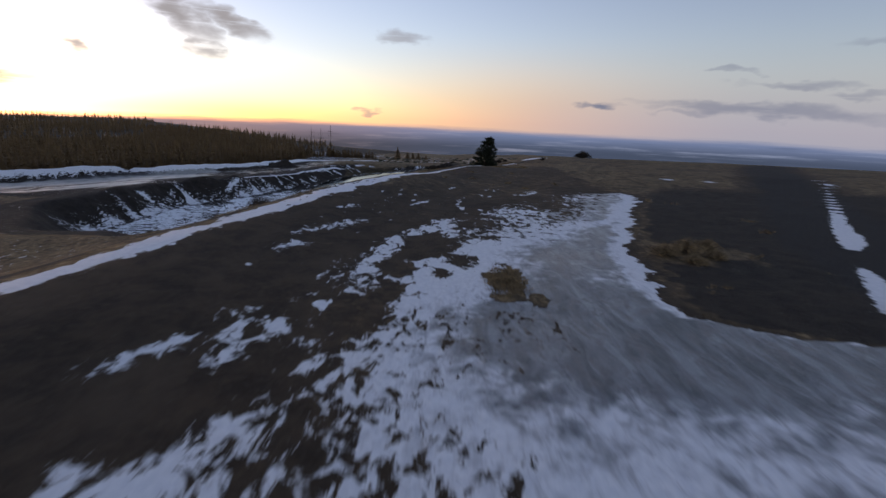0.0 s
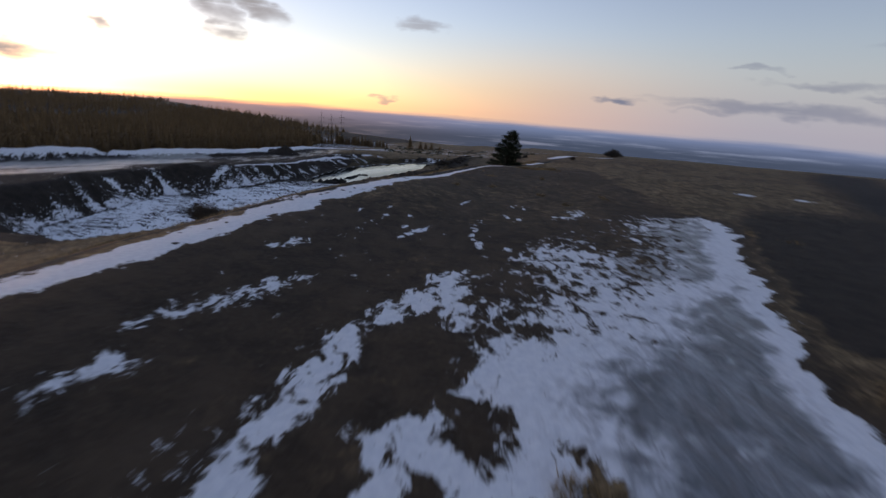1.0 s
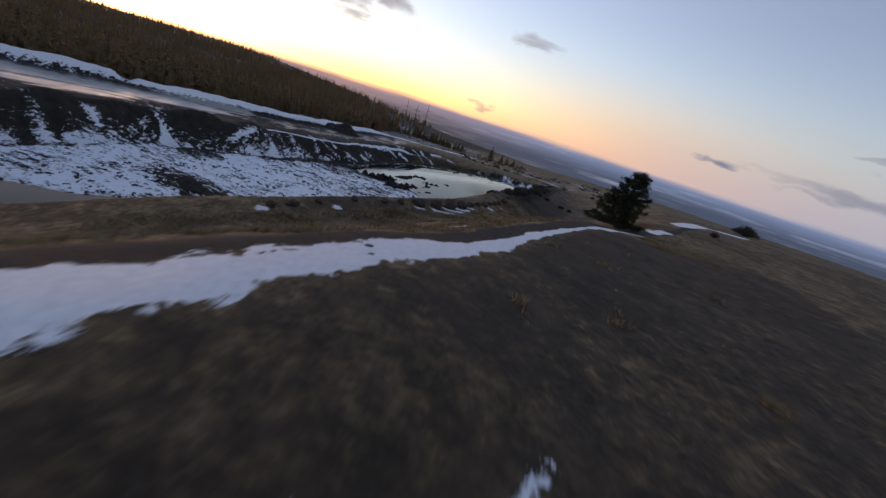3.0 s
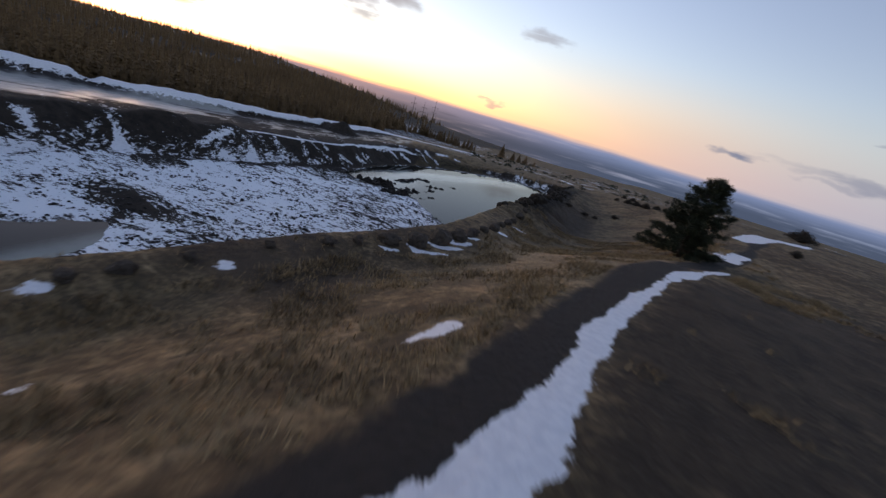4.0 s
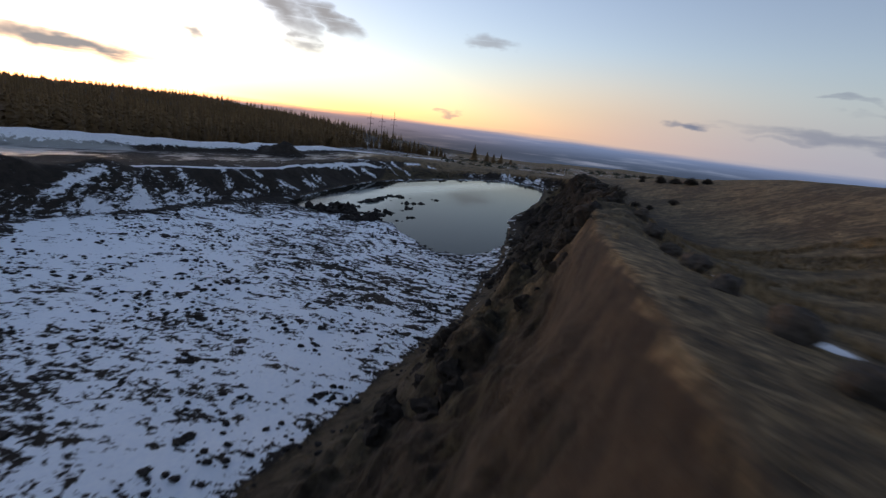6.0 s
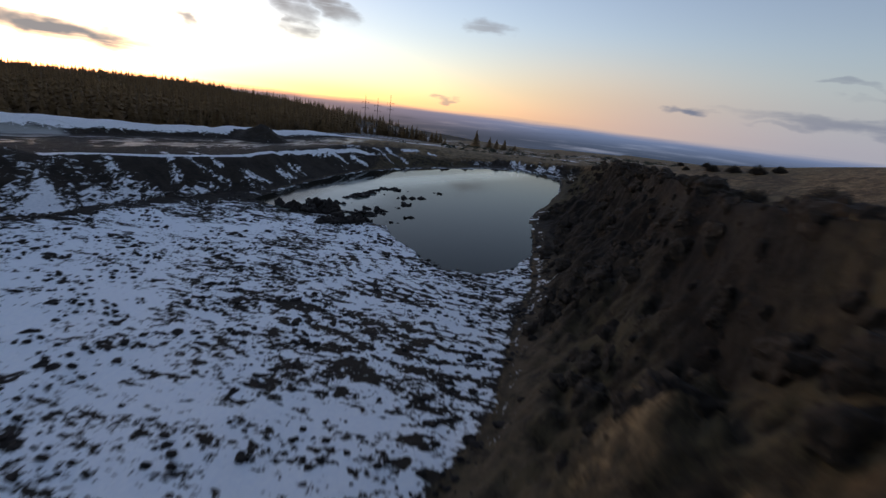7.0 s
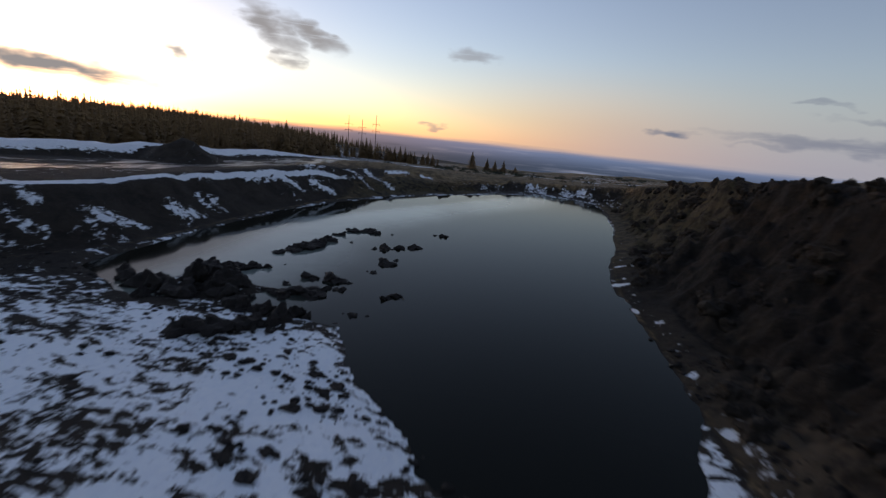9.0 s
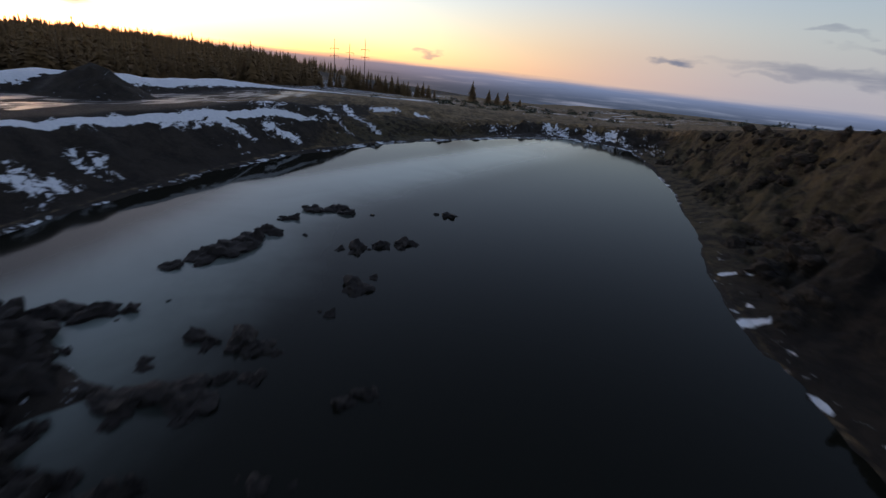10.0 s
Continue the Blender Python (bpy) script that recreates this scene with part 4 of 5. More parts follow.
# ---- far distance ----
def backdrop():
    m = bpy.data.materials.new("painted_haze_glow")
    m.use_nodes = True
    n = Nodes(m.node_tree)
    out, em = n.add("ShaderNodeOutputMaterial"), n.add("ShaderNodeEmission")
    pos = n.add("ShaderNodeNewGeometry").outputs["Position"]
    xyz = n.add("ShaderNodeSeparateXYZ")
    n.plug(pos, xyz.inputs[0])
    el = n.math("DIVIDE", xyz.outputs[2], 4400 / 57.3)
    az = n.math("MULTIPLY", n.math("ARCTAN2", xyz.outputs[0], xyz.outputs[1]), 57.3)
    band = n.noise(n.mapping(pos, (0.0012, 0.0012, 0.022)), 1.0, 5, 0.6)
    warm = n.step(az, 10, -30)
    # distance haze is painted in: colours pale towards the horizon and glow by themselves
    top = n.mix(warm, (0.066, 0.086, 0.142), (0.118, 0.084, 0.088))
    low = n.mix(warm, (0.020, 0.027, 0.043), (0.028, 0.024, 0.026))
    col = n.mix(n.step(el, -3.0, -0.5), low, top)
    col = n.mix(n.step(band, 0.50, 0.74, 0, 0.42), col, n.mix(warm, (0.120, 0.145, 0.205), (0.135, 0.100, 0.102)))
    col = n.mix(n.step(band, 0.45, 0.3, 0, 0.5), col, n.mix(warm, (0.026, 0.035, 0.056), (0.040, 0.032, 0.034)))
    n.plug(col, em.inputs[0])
    fade = n.add("ShaderNodeAttribute")
    fade.attribute_name = "fade"
    clear, both = n.add("ShaderNodeBsdfTransparent"), n.add("ShaderNodeMixShader")
    n.plug(n.step(n.math("ADD", fade.outputs["Fac"], n.math("MULTIPLY", n.math("SUBTRACT", band, 0.5), 0.9)), 0.0, 1.0), both.inputs[0])
    n.plug(em.outputs[0], both.inputs[1])
    n.plug(clear.outputs[0], both.inputs[2])
    n.plug(both.outputs[0], out.inputs[0])
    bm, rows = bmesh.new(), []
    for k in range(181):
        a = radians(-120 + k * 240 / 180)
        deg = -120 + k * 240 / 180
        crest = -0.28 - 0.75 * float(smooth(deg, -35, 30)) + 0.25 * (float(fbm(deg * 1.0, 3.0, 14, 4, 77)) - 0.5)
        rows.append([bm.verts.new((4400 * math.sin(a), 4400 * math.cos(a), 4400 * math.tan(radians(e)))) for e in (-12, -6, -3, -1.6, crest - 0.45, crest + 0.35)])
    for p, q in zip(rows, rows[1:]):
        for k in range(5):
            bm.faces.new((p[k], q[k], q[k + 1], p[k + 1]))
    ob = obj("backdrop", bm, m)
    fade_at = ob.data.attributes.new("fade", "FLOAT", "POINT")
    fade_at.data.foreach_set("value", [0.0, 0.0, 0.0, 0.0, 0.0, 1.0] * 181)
    return tagged(ob, "glowing backdrop painted as a hazy blue plain far below the hill", "backdrop", kind="structure")


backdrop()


# ---- trees ----
def tube(bm, pts, radii, sides=6):
    rings = []
    for i, (p, r) in enumerate(zip(pts, radii)):
        d = (Vector(pts[min(i + 1, len(pts) - 1)]) - Vector(pts[max(i - 1, 0)])).normalized()
        u = d.orthogonal().normalized()
        v = d.cross(u)
        rings.append([bm.verts.new(Vector(p) + r * (math.cos(6.2832 * k / sides) * u + math.sin(6.2832 * k / sides) * v)) for k in range(sides)])
    for a, b in zip(rings, rings[1:]):
        for k in range(sides):
            bm.faces.new((a[k], a[(k + 1) % sides], b[(k + 1) % sides], b[k]))
    return rings


def conifer_crown(high, wide, rng, tiers=15):
    """Drooping fans of needles in tiers, uneven, with gaps."""
    verts, faces = [], []
    for t in range(tiers):
        f = t / (tiers - 1)
        z = high * (0.10 + 0.86 * f)
        reach = wide * (1 - f) ** 0.85 * rng.uniform(0.8, 1.1) + 0.12
        count = max(4, int(9 * (1 - f) + 4))
        for k in range(count):
            if rng.random() < 0.10:
                continue
            a = 6.2832 * (k + rng.random() * 0.8) / count
            r = reach * rng.uniform(0.6, 1.12)
            droop = r * rng.uniform(0.18, 0.5)
            half = 0.36 * r + 0.12
            ca, sa = math.cos(a), math.sin(a)
            i = len(verts)
            lift = high * 0.045
            verts += [(0.05 * ca, 0.05 * sa, z + lift), (r * 0.55 * ca - half * sa, r * 0.55 * sa + half * ca, z - droop * 0.55),
                      (r * ca, r * sa, z - droop), (r * 0.55 * ca + half * sa, r * 0.55 * sa - half * ca, z - droop * 0.55), (r * 0.5 * ca, r * 0.5 * sa, z - droop * 0.2)]
            faces += [(i, i + 1, i + 4), (i + 1, i + 2, i + 4), (i + 2, i + 3, i + 4), (i + 3, i, i + 4)]
    i = len(verts)
    core = 0.32 * wide if tiers < 12 else 0.16 * wide
    for k in range(5):
        a = 6.2832 * k / 5
        verts.append((core * math.cos(a), core * math.sin(a), high * 0.05))
    verts.append((0, 0, high * 1.03))
    faces += [(i + k, i + (k + 1) % 5, i + 5) for k in range(5)]
    return verts, faces


def conifer(high, wide, rng, label, group):
    base = tagged(new("conifer"), label, "tree", group)
    bm = bmesh.new()
    tube(bm, [(0, 0, -0.3), (0, 0, high * 0.4), (0, 0, high * 0.95)], [0.03 * high * 0.5 + 0.05, 0.02 * high * 0.5 + 0.04, 0.02], 6)
    obj("trunk", bm, BARK, base)
    v, f = conifer_crown(high, wide, rng)
    pydata("crown", v, f, FIR, base)
    return base


rng = random.Random(4)
KINDS = [conifer(h, w, rng, "dark slender conifer at the edge of the wood", "trees of the wood") for h, w in ((8.2, 2.1), (7.4, 2.0), (9.2, 2.2), (6.6, 1.9), (7.8, 2.4))]
wood_spots = []
xs_w = np.array([rng.uniform(-330, -42) for _ in range(16000)])
ys_w = np.array([rng.uniform(40, 520) for _ in range(16000)])
dist_w, side_w, _ = along(xs_w, ys_w, BERM + [(-44, 330, -17), (-60, 420, -20), (-120, 560, -30)])
ok = (side_w > 0) & (dist_w > 9) & (dist_w < 190) & (ys_w > 50 + 0 * xs_w) & ~((ys_w > 262) & (dist_w < 26 + (ys_w - 262) * 0.35)) & (ys_w < 470)
zs_w = land(xs_w, ys_w)
cells = set()
for x, y, z, d, good in zip(xs_w, ys_w, zs_w, dist_w, ok):
    key = (int(x // 2.0), int(y // 2.0))
    if good and key not in cells:
        cells.add(key)
        wood_spots.append((x, y, z, d))
wood_spots.sort(key=lambda s: s[3])
for k, (x, y, z, d) in enumerate(wood_spots[:240]):
    src = KINDS[k % len(KINDS)]
    m = pose(x, y, z, 0, 0, rng.uniform(0, 360))
    if k < len(KINDS):
        src.matrix_basis = m
    else:
        c = copy_thing(src, m)
        s = rng.choice((0.56, 0.64, 0.7, 0.76, 0.82, 0.88, 1.0)) * rng.uniform(0.9, 1.1)
        c.scale = (s * 1.0, s * 1.0, s)


def far_wood():
    verts, faces = [], []
    shapes = []
    for k in range(6):
        high = rng.uniform(6.5, 9.0)
        shapes.append(conifer_crown(high, 2.6, rng, 9))
    for x, y, z, d in wood_spots[240:]:
        v, f = shapes[rng.randrange(6)]
        a, s, i = rng.uniform(0, 6.28), rng.choice((0.5, 0.6, 0.68, 0.76, 0.84, 1.0, 1.25)), len(verts)
        ca, sa = math.cos(a) * s, math.sin(a) * s
        verts += [(x + p * ca - q * sa, y + p * sa + q * ca, z + r * s) for p, q, r in v]
        faces += [tuple(i + j for j in t) for t in f]
    light = [conifer_crown(rng.uniform(7, 9), 2.1, rng, 5) for _ in range(4)]
    spots = []
    for _ in range(7600):
        bearing = rng.uniform(-76, -13)
        a, r = radians(bearing), math.sqrt(rng.uniform(230 ** 2, 950 ** 2))
        if bearing > -24 and rng.random() < (bearing + 24) / 14:
            continue
        spots.append((r * math.sin(a), -60 + r * math.cos(a)))
    for _ in range(2200):
        a, r = radians(rng.uniform(-80, -31)), rng.uniform(930, 1720)
        spots.append((r * math.sin(a), -60 + r * math.cos(a)))
    px, py = np.array(spots).T
    near = inside(px, py, [(-110, 60), (-330, 60), (-330, 520), (-40, 520), (-40, 330)]) > 0
    good = ~near & (py > 40) & (px < -90)
    px, py = px[good], py[good]
    for x, y, z in zip(px, py, land(px, py)):
        v, f = light[rng.randrange(4)]
        a, s, i = rng.uniform(0, 6.28), rng.choice((0.5, 0.6, 0.65, 0.7, 0.8, 1.05, 1.35)) * (1.25 if x * x + y * y > 900 ** 2 else 1.0), len(verts)
        ca, sa = math.cos(a) * s, math.sin(a) * s
        verts += [(x + p * ca - q * sa, y + p * sa + q * ca, z + t * s) for p, q, t in v]
        faces += [tuple(i + j for j in t) for t in f]
    ob = pydata("far_wood", verts, faces, FIR)
    tagged(ob, "dense dark conifer wood covering the slope behind the snow bank", "wood", kind="stuff")


far_wood()

# single conifers past the far end of the pit
for x, y, h, w in ((-44, 390, 9.8, 4.0), (-36, 392, 6.6, 2.8), (-31.8, 392, 5.8, 2.6), (-27.3, 393, 6.2, 2.7), (-21, 395, 3.4, 2.3)):
    t = conifer(h, w, rng, "lone dark conifer on the far grassy slope", "lone conifers")
    t.matrix_basis = pose(x, y, height_at(x, y), 0, 0, rng.uniform(0, 360))
for k in range(48):
    f = k / 47
    x, y = -92 + 35 * f + rng.uniform(-2, 2), 346 + 8 * f + rng.uniform(-6, 6)
    c = copy_thing(KINDS[k % 5], pose(x, y, height_at(x, y), 0, 0, rng.uniform(0, 360)))
    s = rng.uniform(0.55, 1.05) * (1.0 if k < 32 else 0.75)
    c.scale = (s * 1.2, s * 1.2, s)
    tagged(c, "dark conifer in a small stand beyond the snow bank", "tree", "small stand")


for k in range(34):
    x, y = rng.uniform(-116, -90), rng.uniform(306, 346)
    c = copy_thing(KINDS[k % 5], pose(x, y, height_at(x, y), 0, 0, rng.uniform(0, 360)))
    s = rng.uniform(0.4, 0.75)
    c.scale = (s * 1.15, s * 1.15, s)
    tagged(c, "small conifer in a thin stand beyond the snow bank", "tree", "small stand")


def far_scrub():
    """Low bushes dotted over the far slope."""
    r = random.Random(58)
    verts, faces = [], []
    for _ in range(190):
        x, y = r.uniform(-55, 70), r.uniform(258, 420)
        z, size = height_at(x, y), r.choice((0.4, 0.6, 0.8, 1.2)) * r.uniform(0.8, 1.3)
        for j in range(46):
            a, u = r.uniform(0, 6.2832), r.random()
            rad = size * math.sqrt(r.random())
            p = Vector((x + rad * math.cos(a) * 1.3, y + rad * math.sin(a) * 1.3, z + u * (size * 1.1 - 0.6 * rad)))
            d = Vector((r.gauss(0, 1), r.gauss(0, 1), r.gauss(0.5, 0.7))).normalized() * 0.45 * size
            q = d.orthogonal().normalized() * 0.14 * size
            i = len(verts)
            verts += [p - q, p + q, p + d]
            faces.append((i, i + 1, i + 2))
    tagged(pydata("scrub", verts, faces, NEEDLE), "low dark bushes dotted over the far slope", "bushes", kind="stuff")


far_scrub()


def pine(x, y):
    """Bushy pine beside the trail: dense skirts, an open upper crown that leans over."""
    r = random.Random(11)
    base = tagged(new("pine_tree"), "bushy dark green pine with low skirts beside the trail", "tree")
    base.matrix_basis = pose(x, y, height_at(x, y) - 0.05)
    lean_h, lean_x = [0, 1.3, 2.9, 4.6, 6.3], [0, 0.03, 0.12, 0.4, 0.75]
    bm = bmesh.new()
    tube(bm, [(lx, 0.1 * lx, h - 0.2 * (h == 0)) for h, lx in zip(lean_h, lean_x)], [0.21, 0.17, 0.12, 0.08, 0.025], 8)
    obj("trunk", bm, BARK, base)
    for k in range(96):
        f = (k + r.random()) / 96
        h = 0.25 + 5.9 * f ** 1.25
        ax = float(np.interp(h, lean_h, lean_x))
        a = 2.4 * k + r.uniform(-0.5, 0.5)
        reach = float(np.interp(h, [0.2, 0.9, 1.9, 2.9, 3.8, 4.8, 5.6, 6.3], [3.1, 2.7, 2.5, 2.3, 2.05, 1.65, 1.2, 0.65]))
        reach *= r.choice((0.55, 0.75, 0.88, 0.96, 1.0, 1.15)) * (1 + 0.16 * math.cos(a + math.pi) * (h < 2.2))
        rise = reach * r.uniform(0.12, 0.45) if h > 1.0 else reach * r.uniform(0.0, 0.14)
        p = [Vector((ax, 0.1 * ax, h)), Vector((ax + reach * 0.5 * math.cos(a), reach * 0.5 * math.sin(a), h + rise * 0.25)), Vector((ax + reach * math.cos(a), reach * math.sin(a), h + rise))]
        limb_bm = bmesh.new()
        tube(limb_bm, p, [0.05, 0.032, 0.012], 5)
        limb = obj("limb", limb_bm, BARK, base)
        puffs = []
        thick = 1.0 if h < 3.6 else 0.72
        for j in range(12):
            t = 0.24 + 0.76 * ((j + r.random()) / 12) ** 0.8
            q = p[0].lerp(p[1], t * 2) if t < 0.5 else p[1].lerp(p[2], t * 2 - 1)
            size = r.uniform(0.16, 0.30) * (0.7 + 0.5 * t)
            if r.random() < thick:
                puffs.append((q + Vector((r.gauss(0, 0.14), r.gauss(0, 0.14), r.gauss(0.06, 0.10))), size, a))
        verts, faces = [], []
        for q, size, a in puffs:
            for j in range(62):
                c = q + Vector((r.gauss(0, 0.45), r.gauss(0, 0.45), r.gauss(0, 0.36))) * size
                c.z = max(c.z, 0.06 + 0.1 * r.random())
                d = Vector((math.cos(a) * 0.5 + r.gauss(0, 0.7), math.sin(a) * 0.5 + r.gauss(0, 0.7), 0.75 + r.gauss(0, 0.45))).normalized()
                side = d.orthogonal().normalized() * 0.024
                side.rotate(Matrix.Rotation(r.uniform(0, 6.28), 3, d))
                n = len(verts)
                verts += [c - side, c + side, c + d * r.uniform(0.10, 0.20)]
                faces.append((n, n + 1, n + 2))
        pydata("needles", verts, faces, NEEDLE, limb)


pine(8.3, 104.6)


# ---- stones ----
def stone_mesh(name, seed, size, mat, cuts=2, squash=0.7, jag=0.30):
    r = random.Random(seed)
    bm = bmesh.new()
    bmesh.ops.create_icosphere(bm, subdivisions=cuts, radius=1.0)
    off = Vector((r.uniform(-50, 50), r.uniform(-50, 50), r.uniform(-50, 50)))
    sx, sy = r.uniform(0.8, 1.25), r.uniform(0.7, 1.1)
    for v in bm.verts:
        k = 1 + jag * (noise.noise(v.co * 1.1 + off) + 0.5 * noise.noise(v.co * 2.7 + off) + 0.35 * noise.noise(v.co * 6.0 + off))
        v.co = Vector((v.co.x * sx * k, v.co.y * sy * k, v.co.z * squash * k)) * size
    me = bpy.data.meshes.new(name)
    bm.to_mesh(me)
    bm.free()
    me.materials.append(mat)
    me.polygons.foreach_set("use_smooth", [False] * len(me.polygons))
    return me


BOULDERS = [stone_mesh("boulder", 60 + k, 1.0, STONE, 3, 0.82, 0.46) for k in range(5)]


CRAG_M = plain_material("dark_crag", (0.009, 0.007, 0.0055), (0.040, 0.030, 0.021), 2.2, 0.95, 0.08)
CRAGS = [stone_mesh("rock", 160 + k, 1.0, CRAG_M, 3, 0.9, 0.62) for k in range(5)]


def boulder(x, y, size, k):
    ob = new("boulder", BOULDERS[k % 5])
    ob.matrix_basis = pose(x, y, height_at(x, y) + size * 0.35, 0, 0, 67 * k) @ Matrix.Diagonal((size, size, size, 1))
    tagged(ob, "rough dark brown boulder along the rim of the pit", "boulder", "rim boulders")
    return ob


for k, (x, y, s) in enumerate(RIM_STONES):
    boulder(x, y, s, k)

# stones and mud heaps that stand out of the pond: x, y, radius
POND_STONES = [(-37.5, 186.3, 0.8), (-36, 187, 0.9), (-35.1, 186.7, 0.7), (-37.9, 184, 0.7), (-38.2, 181.2, 0.9), (-38.4, 179.5, 1.2), (-38.6, 177.8, 1.2), (-39.2, 176.8, 1.1), (-40, 175.2, 0.6), (-32.4, 180.5, 0.9)]
POND_STONES += [(-31.3, 181.5, 0.6), (-30, 182.5, 0.7), (-28.2, 189, 0.6), (-31, 176, 0.9), (-31.2, 173.1, 0.3), (-35, 170, 0.8), (-33.4, 170.2, 1.0), (-32.7, 170, 0.6), (-35, 166.3, 0.9), (-34, 167, 1.1)]
POND_STONES += [(-33.1, 166.8, 0.7), (-28.8, 168, 0.5), (-28.2, 168.6, 0.45), (-29.8, 164.5, 0.4), (-32.3, 168.4, 0.3), (-36.1, 166.5, 0.4), (-43.7, 166.2, 0.5), (-38.8, 171.1, 0.6), (-39.7, 170.5, 0.9), (-41.1, 170.1, 1.0)]
MUD_HEAPS = [(-42, 169, 1.0), (-42.3, 167.7, 0.9), (-40.5, 168, 1.2), (-41, 166, 1.4), (-39, 166.5, 1.1), (-43, 164.5, 1.3), (-40.6, 164, 1.2), (-38, 164.5, 1.0), (-36.5, 163.5, 0.9), (-34.7, 163, 0.8), (-45.5, 165.3, 1.0), (-33, 163.2, 0.7), (-35.4, 159.5, 1.0), (-36.6, 159.0, 0.9), (-34.2, 160.8, 0.9), (-33.2, 162.0, 1.0), (-38.6, 165.6, 1.2)]
HEAPS = [stone_mesh("pond_stone", 90 + k, 1.0, MUD, 3, 0.55, 0.85) for k in range(6)]
sat = random.Random(77)
SMALL = [(x + sat.gauss(0, 1.0) * r, y + sat.gauss(0, 0.8) * r, r * sat.uniform(0.2, 0.5)) for x, y, r in POND_STONES * 2 + MUD_HEAPS * 4]
for k, (x, y, s) in enumerate(POND_STONES + SMALL[:60] + MUD_HEAPS + SMALL[60:]):
    ob = new("pond_stone", HEAPS[k % 6])
    z = max(WATER - 0.05 * s, height_at(x, y) - 0.05)
    ob.matrix_basis = pose(x, y, z, 0, 0, 131 * k) @ Matrix.Diagonal((s * 0.85, s * 0.7, s * (0.8 if k < len(POND_STONES) + 60 else 1.4), 1))
    tagged(ob, "dark muddy stone standing out of the pond" if k < len(POND_STONES) + 60 else "dark heap of mud and stones at the pond's shore", "stone", "pond stones")


# ---- loose ground cover ----
def grass_cover():
    g = np.random.default_rng(5)
    n = 62000
    x = np.concatenate([g.uniform(-20, 16, n), g.uniform(12, 30, 9000), g.uniform(-22, -4, 14000), g.normal(4.1, 0.7, 500)])
    y = np.concatenate([g.uniform(60, 124, n), g.uniform(20, 60, 9000), g.uniform(18, 64, 14000), g.normal(24.0, 1.4, 500)])
    patch = fbm(x, y, 2.2, 3, 51)
    d_trail, _, _ = along(x, y, TRAIL)
    d_strip, s_strip, (w, _) = along(x, y, STRIP)
    d_rim, s_rim, _ = along(x, y, RIM)
    spot = np.full(x.shape, 9.0)
    for px, py, rad, s in SPOTS:
        spot = np.minimum(spot, np.hypot(x - px, y - py) / rad)
    for line in CRESCENTS + FLECKS:
        d_line, _, (w_line,) = along(x, y, line)
        spot = np.where(d_line < w_line + 0.45, 0.0, spot)
    hi = np.interp(y, [-10, 16, 18, 20, 30, 40, 50, 58, 62], [60, 45, 16, 11.6, 12.7, 16.6, 20.6, 24, 20])
    tuft = (np.hypot((x - 4.1) / 1.2, (y - 24.0) / 2.4) < 1)
    keep = tuft | (patch > 0.42 + 0.14 * g.random(x.size) + 0.30 * ((s_strip < 0) & (x > -4) & (y < 92))) & (d_trail > 1.1) & (d_strip > w + 0.6) & (s_rim < 0) & ((d_rim > 2.6) | (g.random(x.size) < 0.06)) & (spot > 1.2) & ((y > 61) | (x > hi + 0.4) | (s_strip > 0))
    x, y = x[keep], y[keep]
    z = land(x, y)
    m, blades = x.size, 5
    a = g.uniform(0, 6.283, (m, blades))
    high = g.uniform(0.10, 0.34, (m, blades)) * (0.6 + 0.8 * (patch[keep][:, None] - 0.3))
    lean = g.uniform(0.05, 0.30, (m, blades))
    ox, oy = g.normal(0, 0.09, (m, blades)), g.normal(0, 0.09, (m, blades))
    bx, by = x[:, None] + ox, y[:, None] + oy
    wx, wy = -np.sin(a) * 0.022, np.cos(a) * 0.022
    bz = np.repeat(z[:, None] - 0.03, blades, 1)
    p = np.stack([np.stack([bx - wx, by - wy, bz], -1), np.stack([bx + wx, by + wy, bz], -1), np.stack([bx + np.cos(a) * lean, by + np.sin(a) * lean, bz + high], -1)], 2).reshape(-1, 3)
    ob = pydata("dry_grass", p.tolist(), np.arange(len(p)).reshape(-1, 3).tolist(), STRAW)
    tagged(ob, "dry straw-coloured grass tufts on the hillside", "grass", kind="stuff")


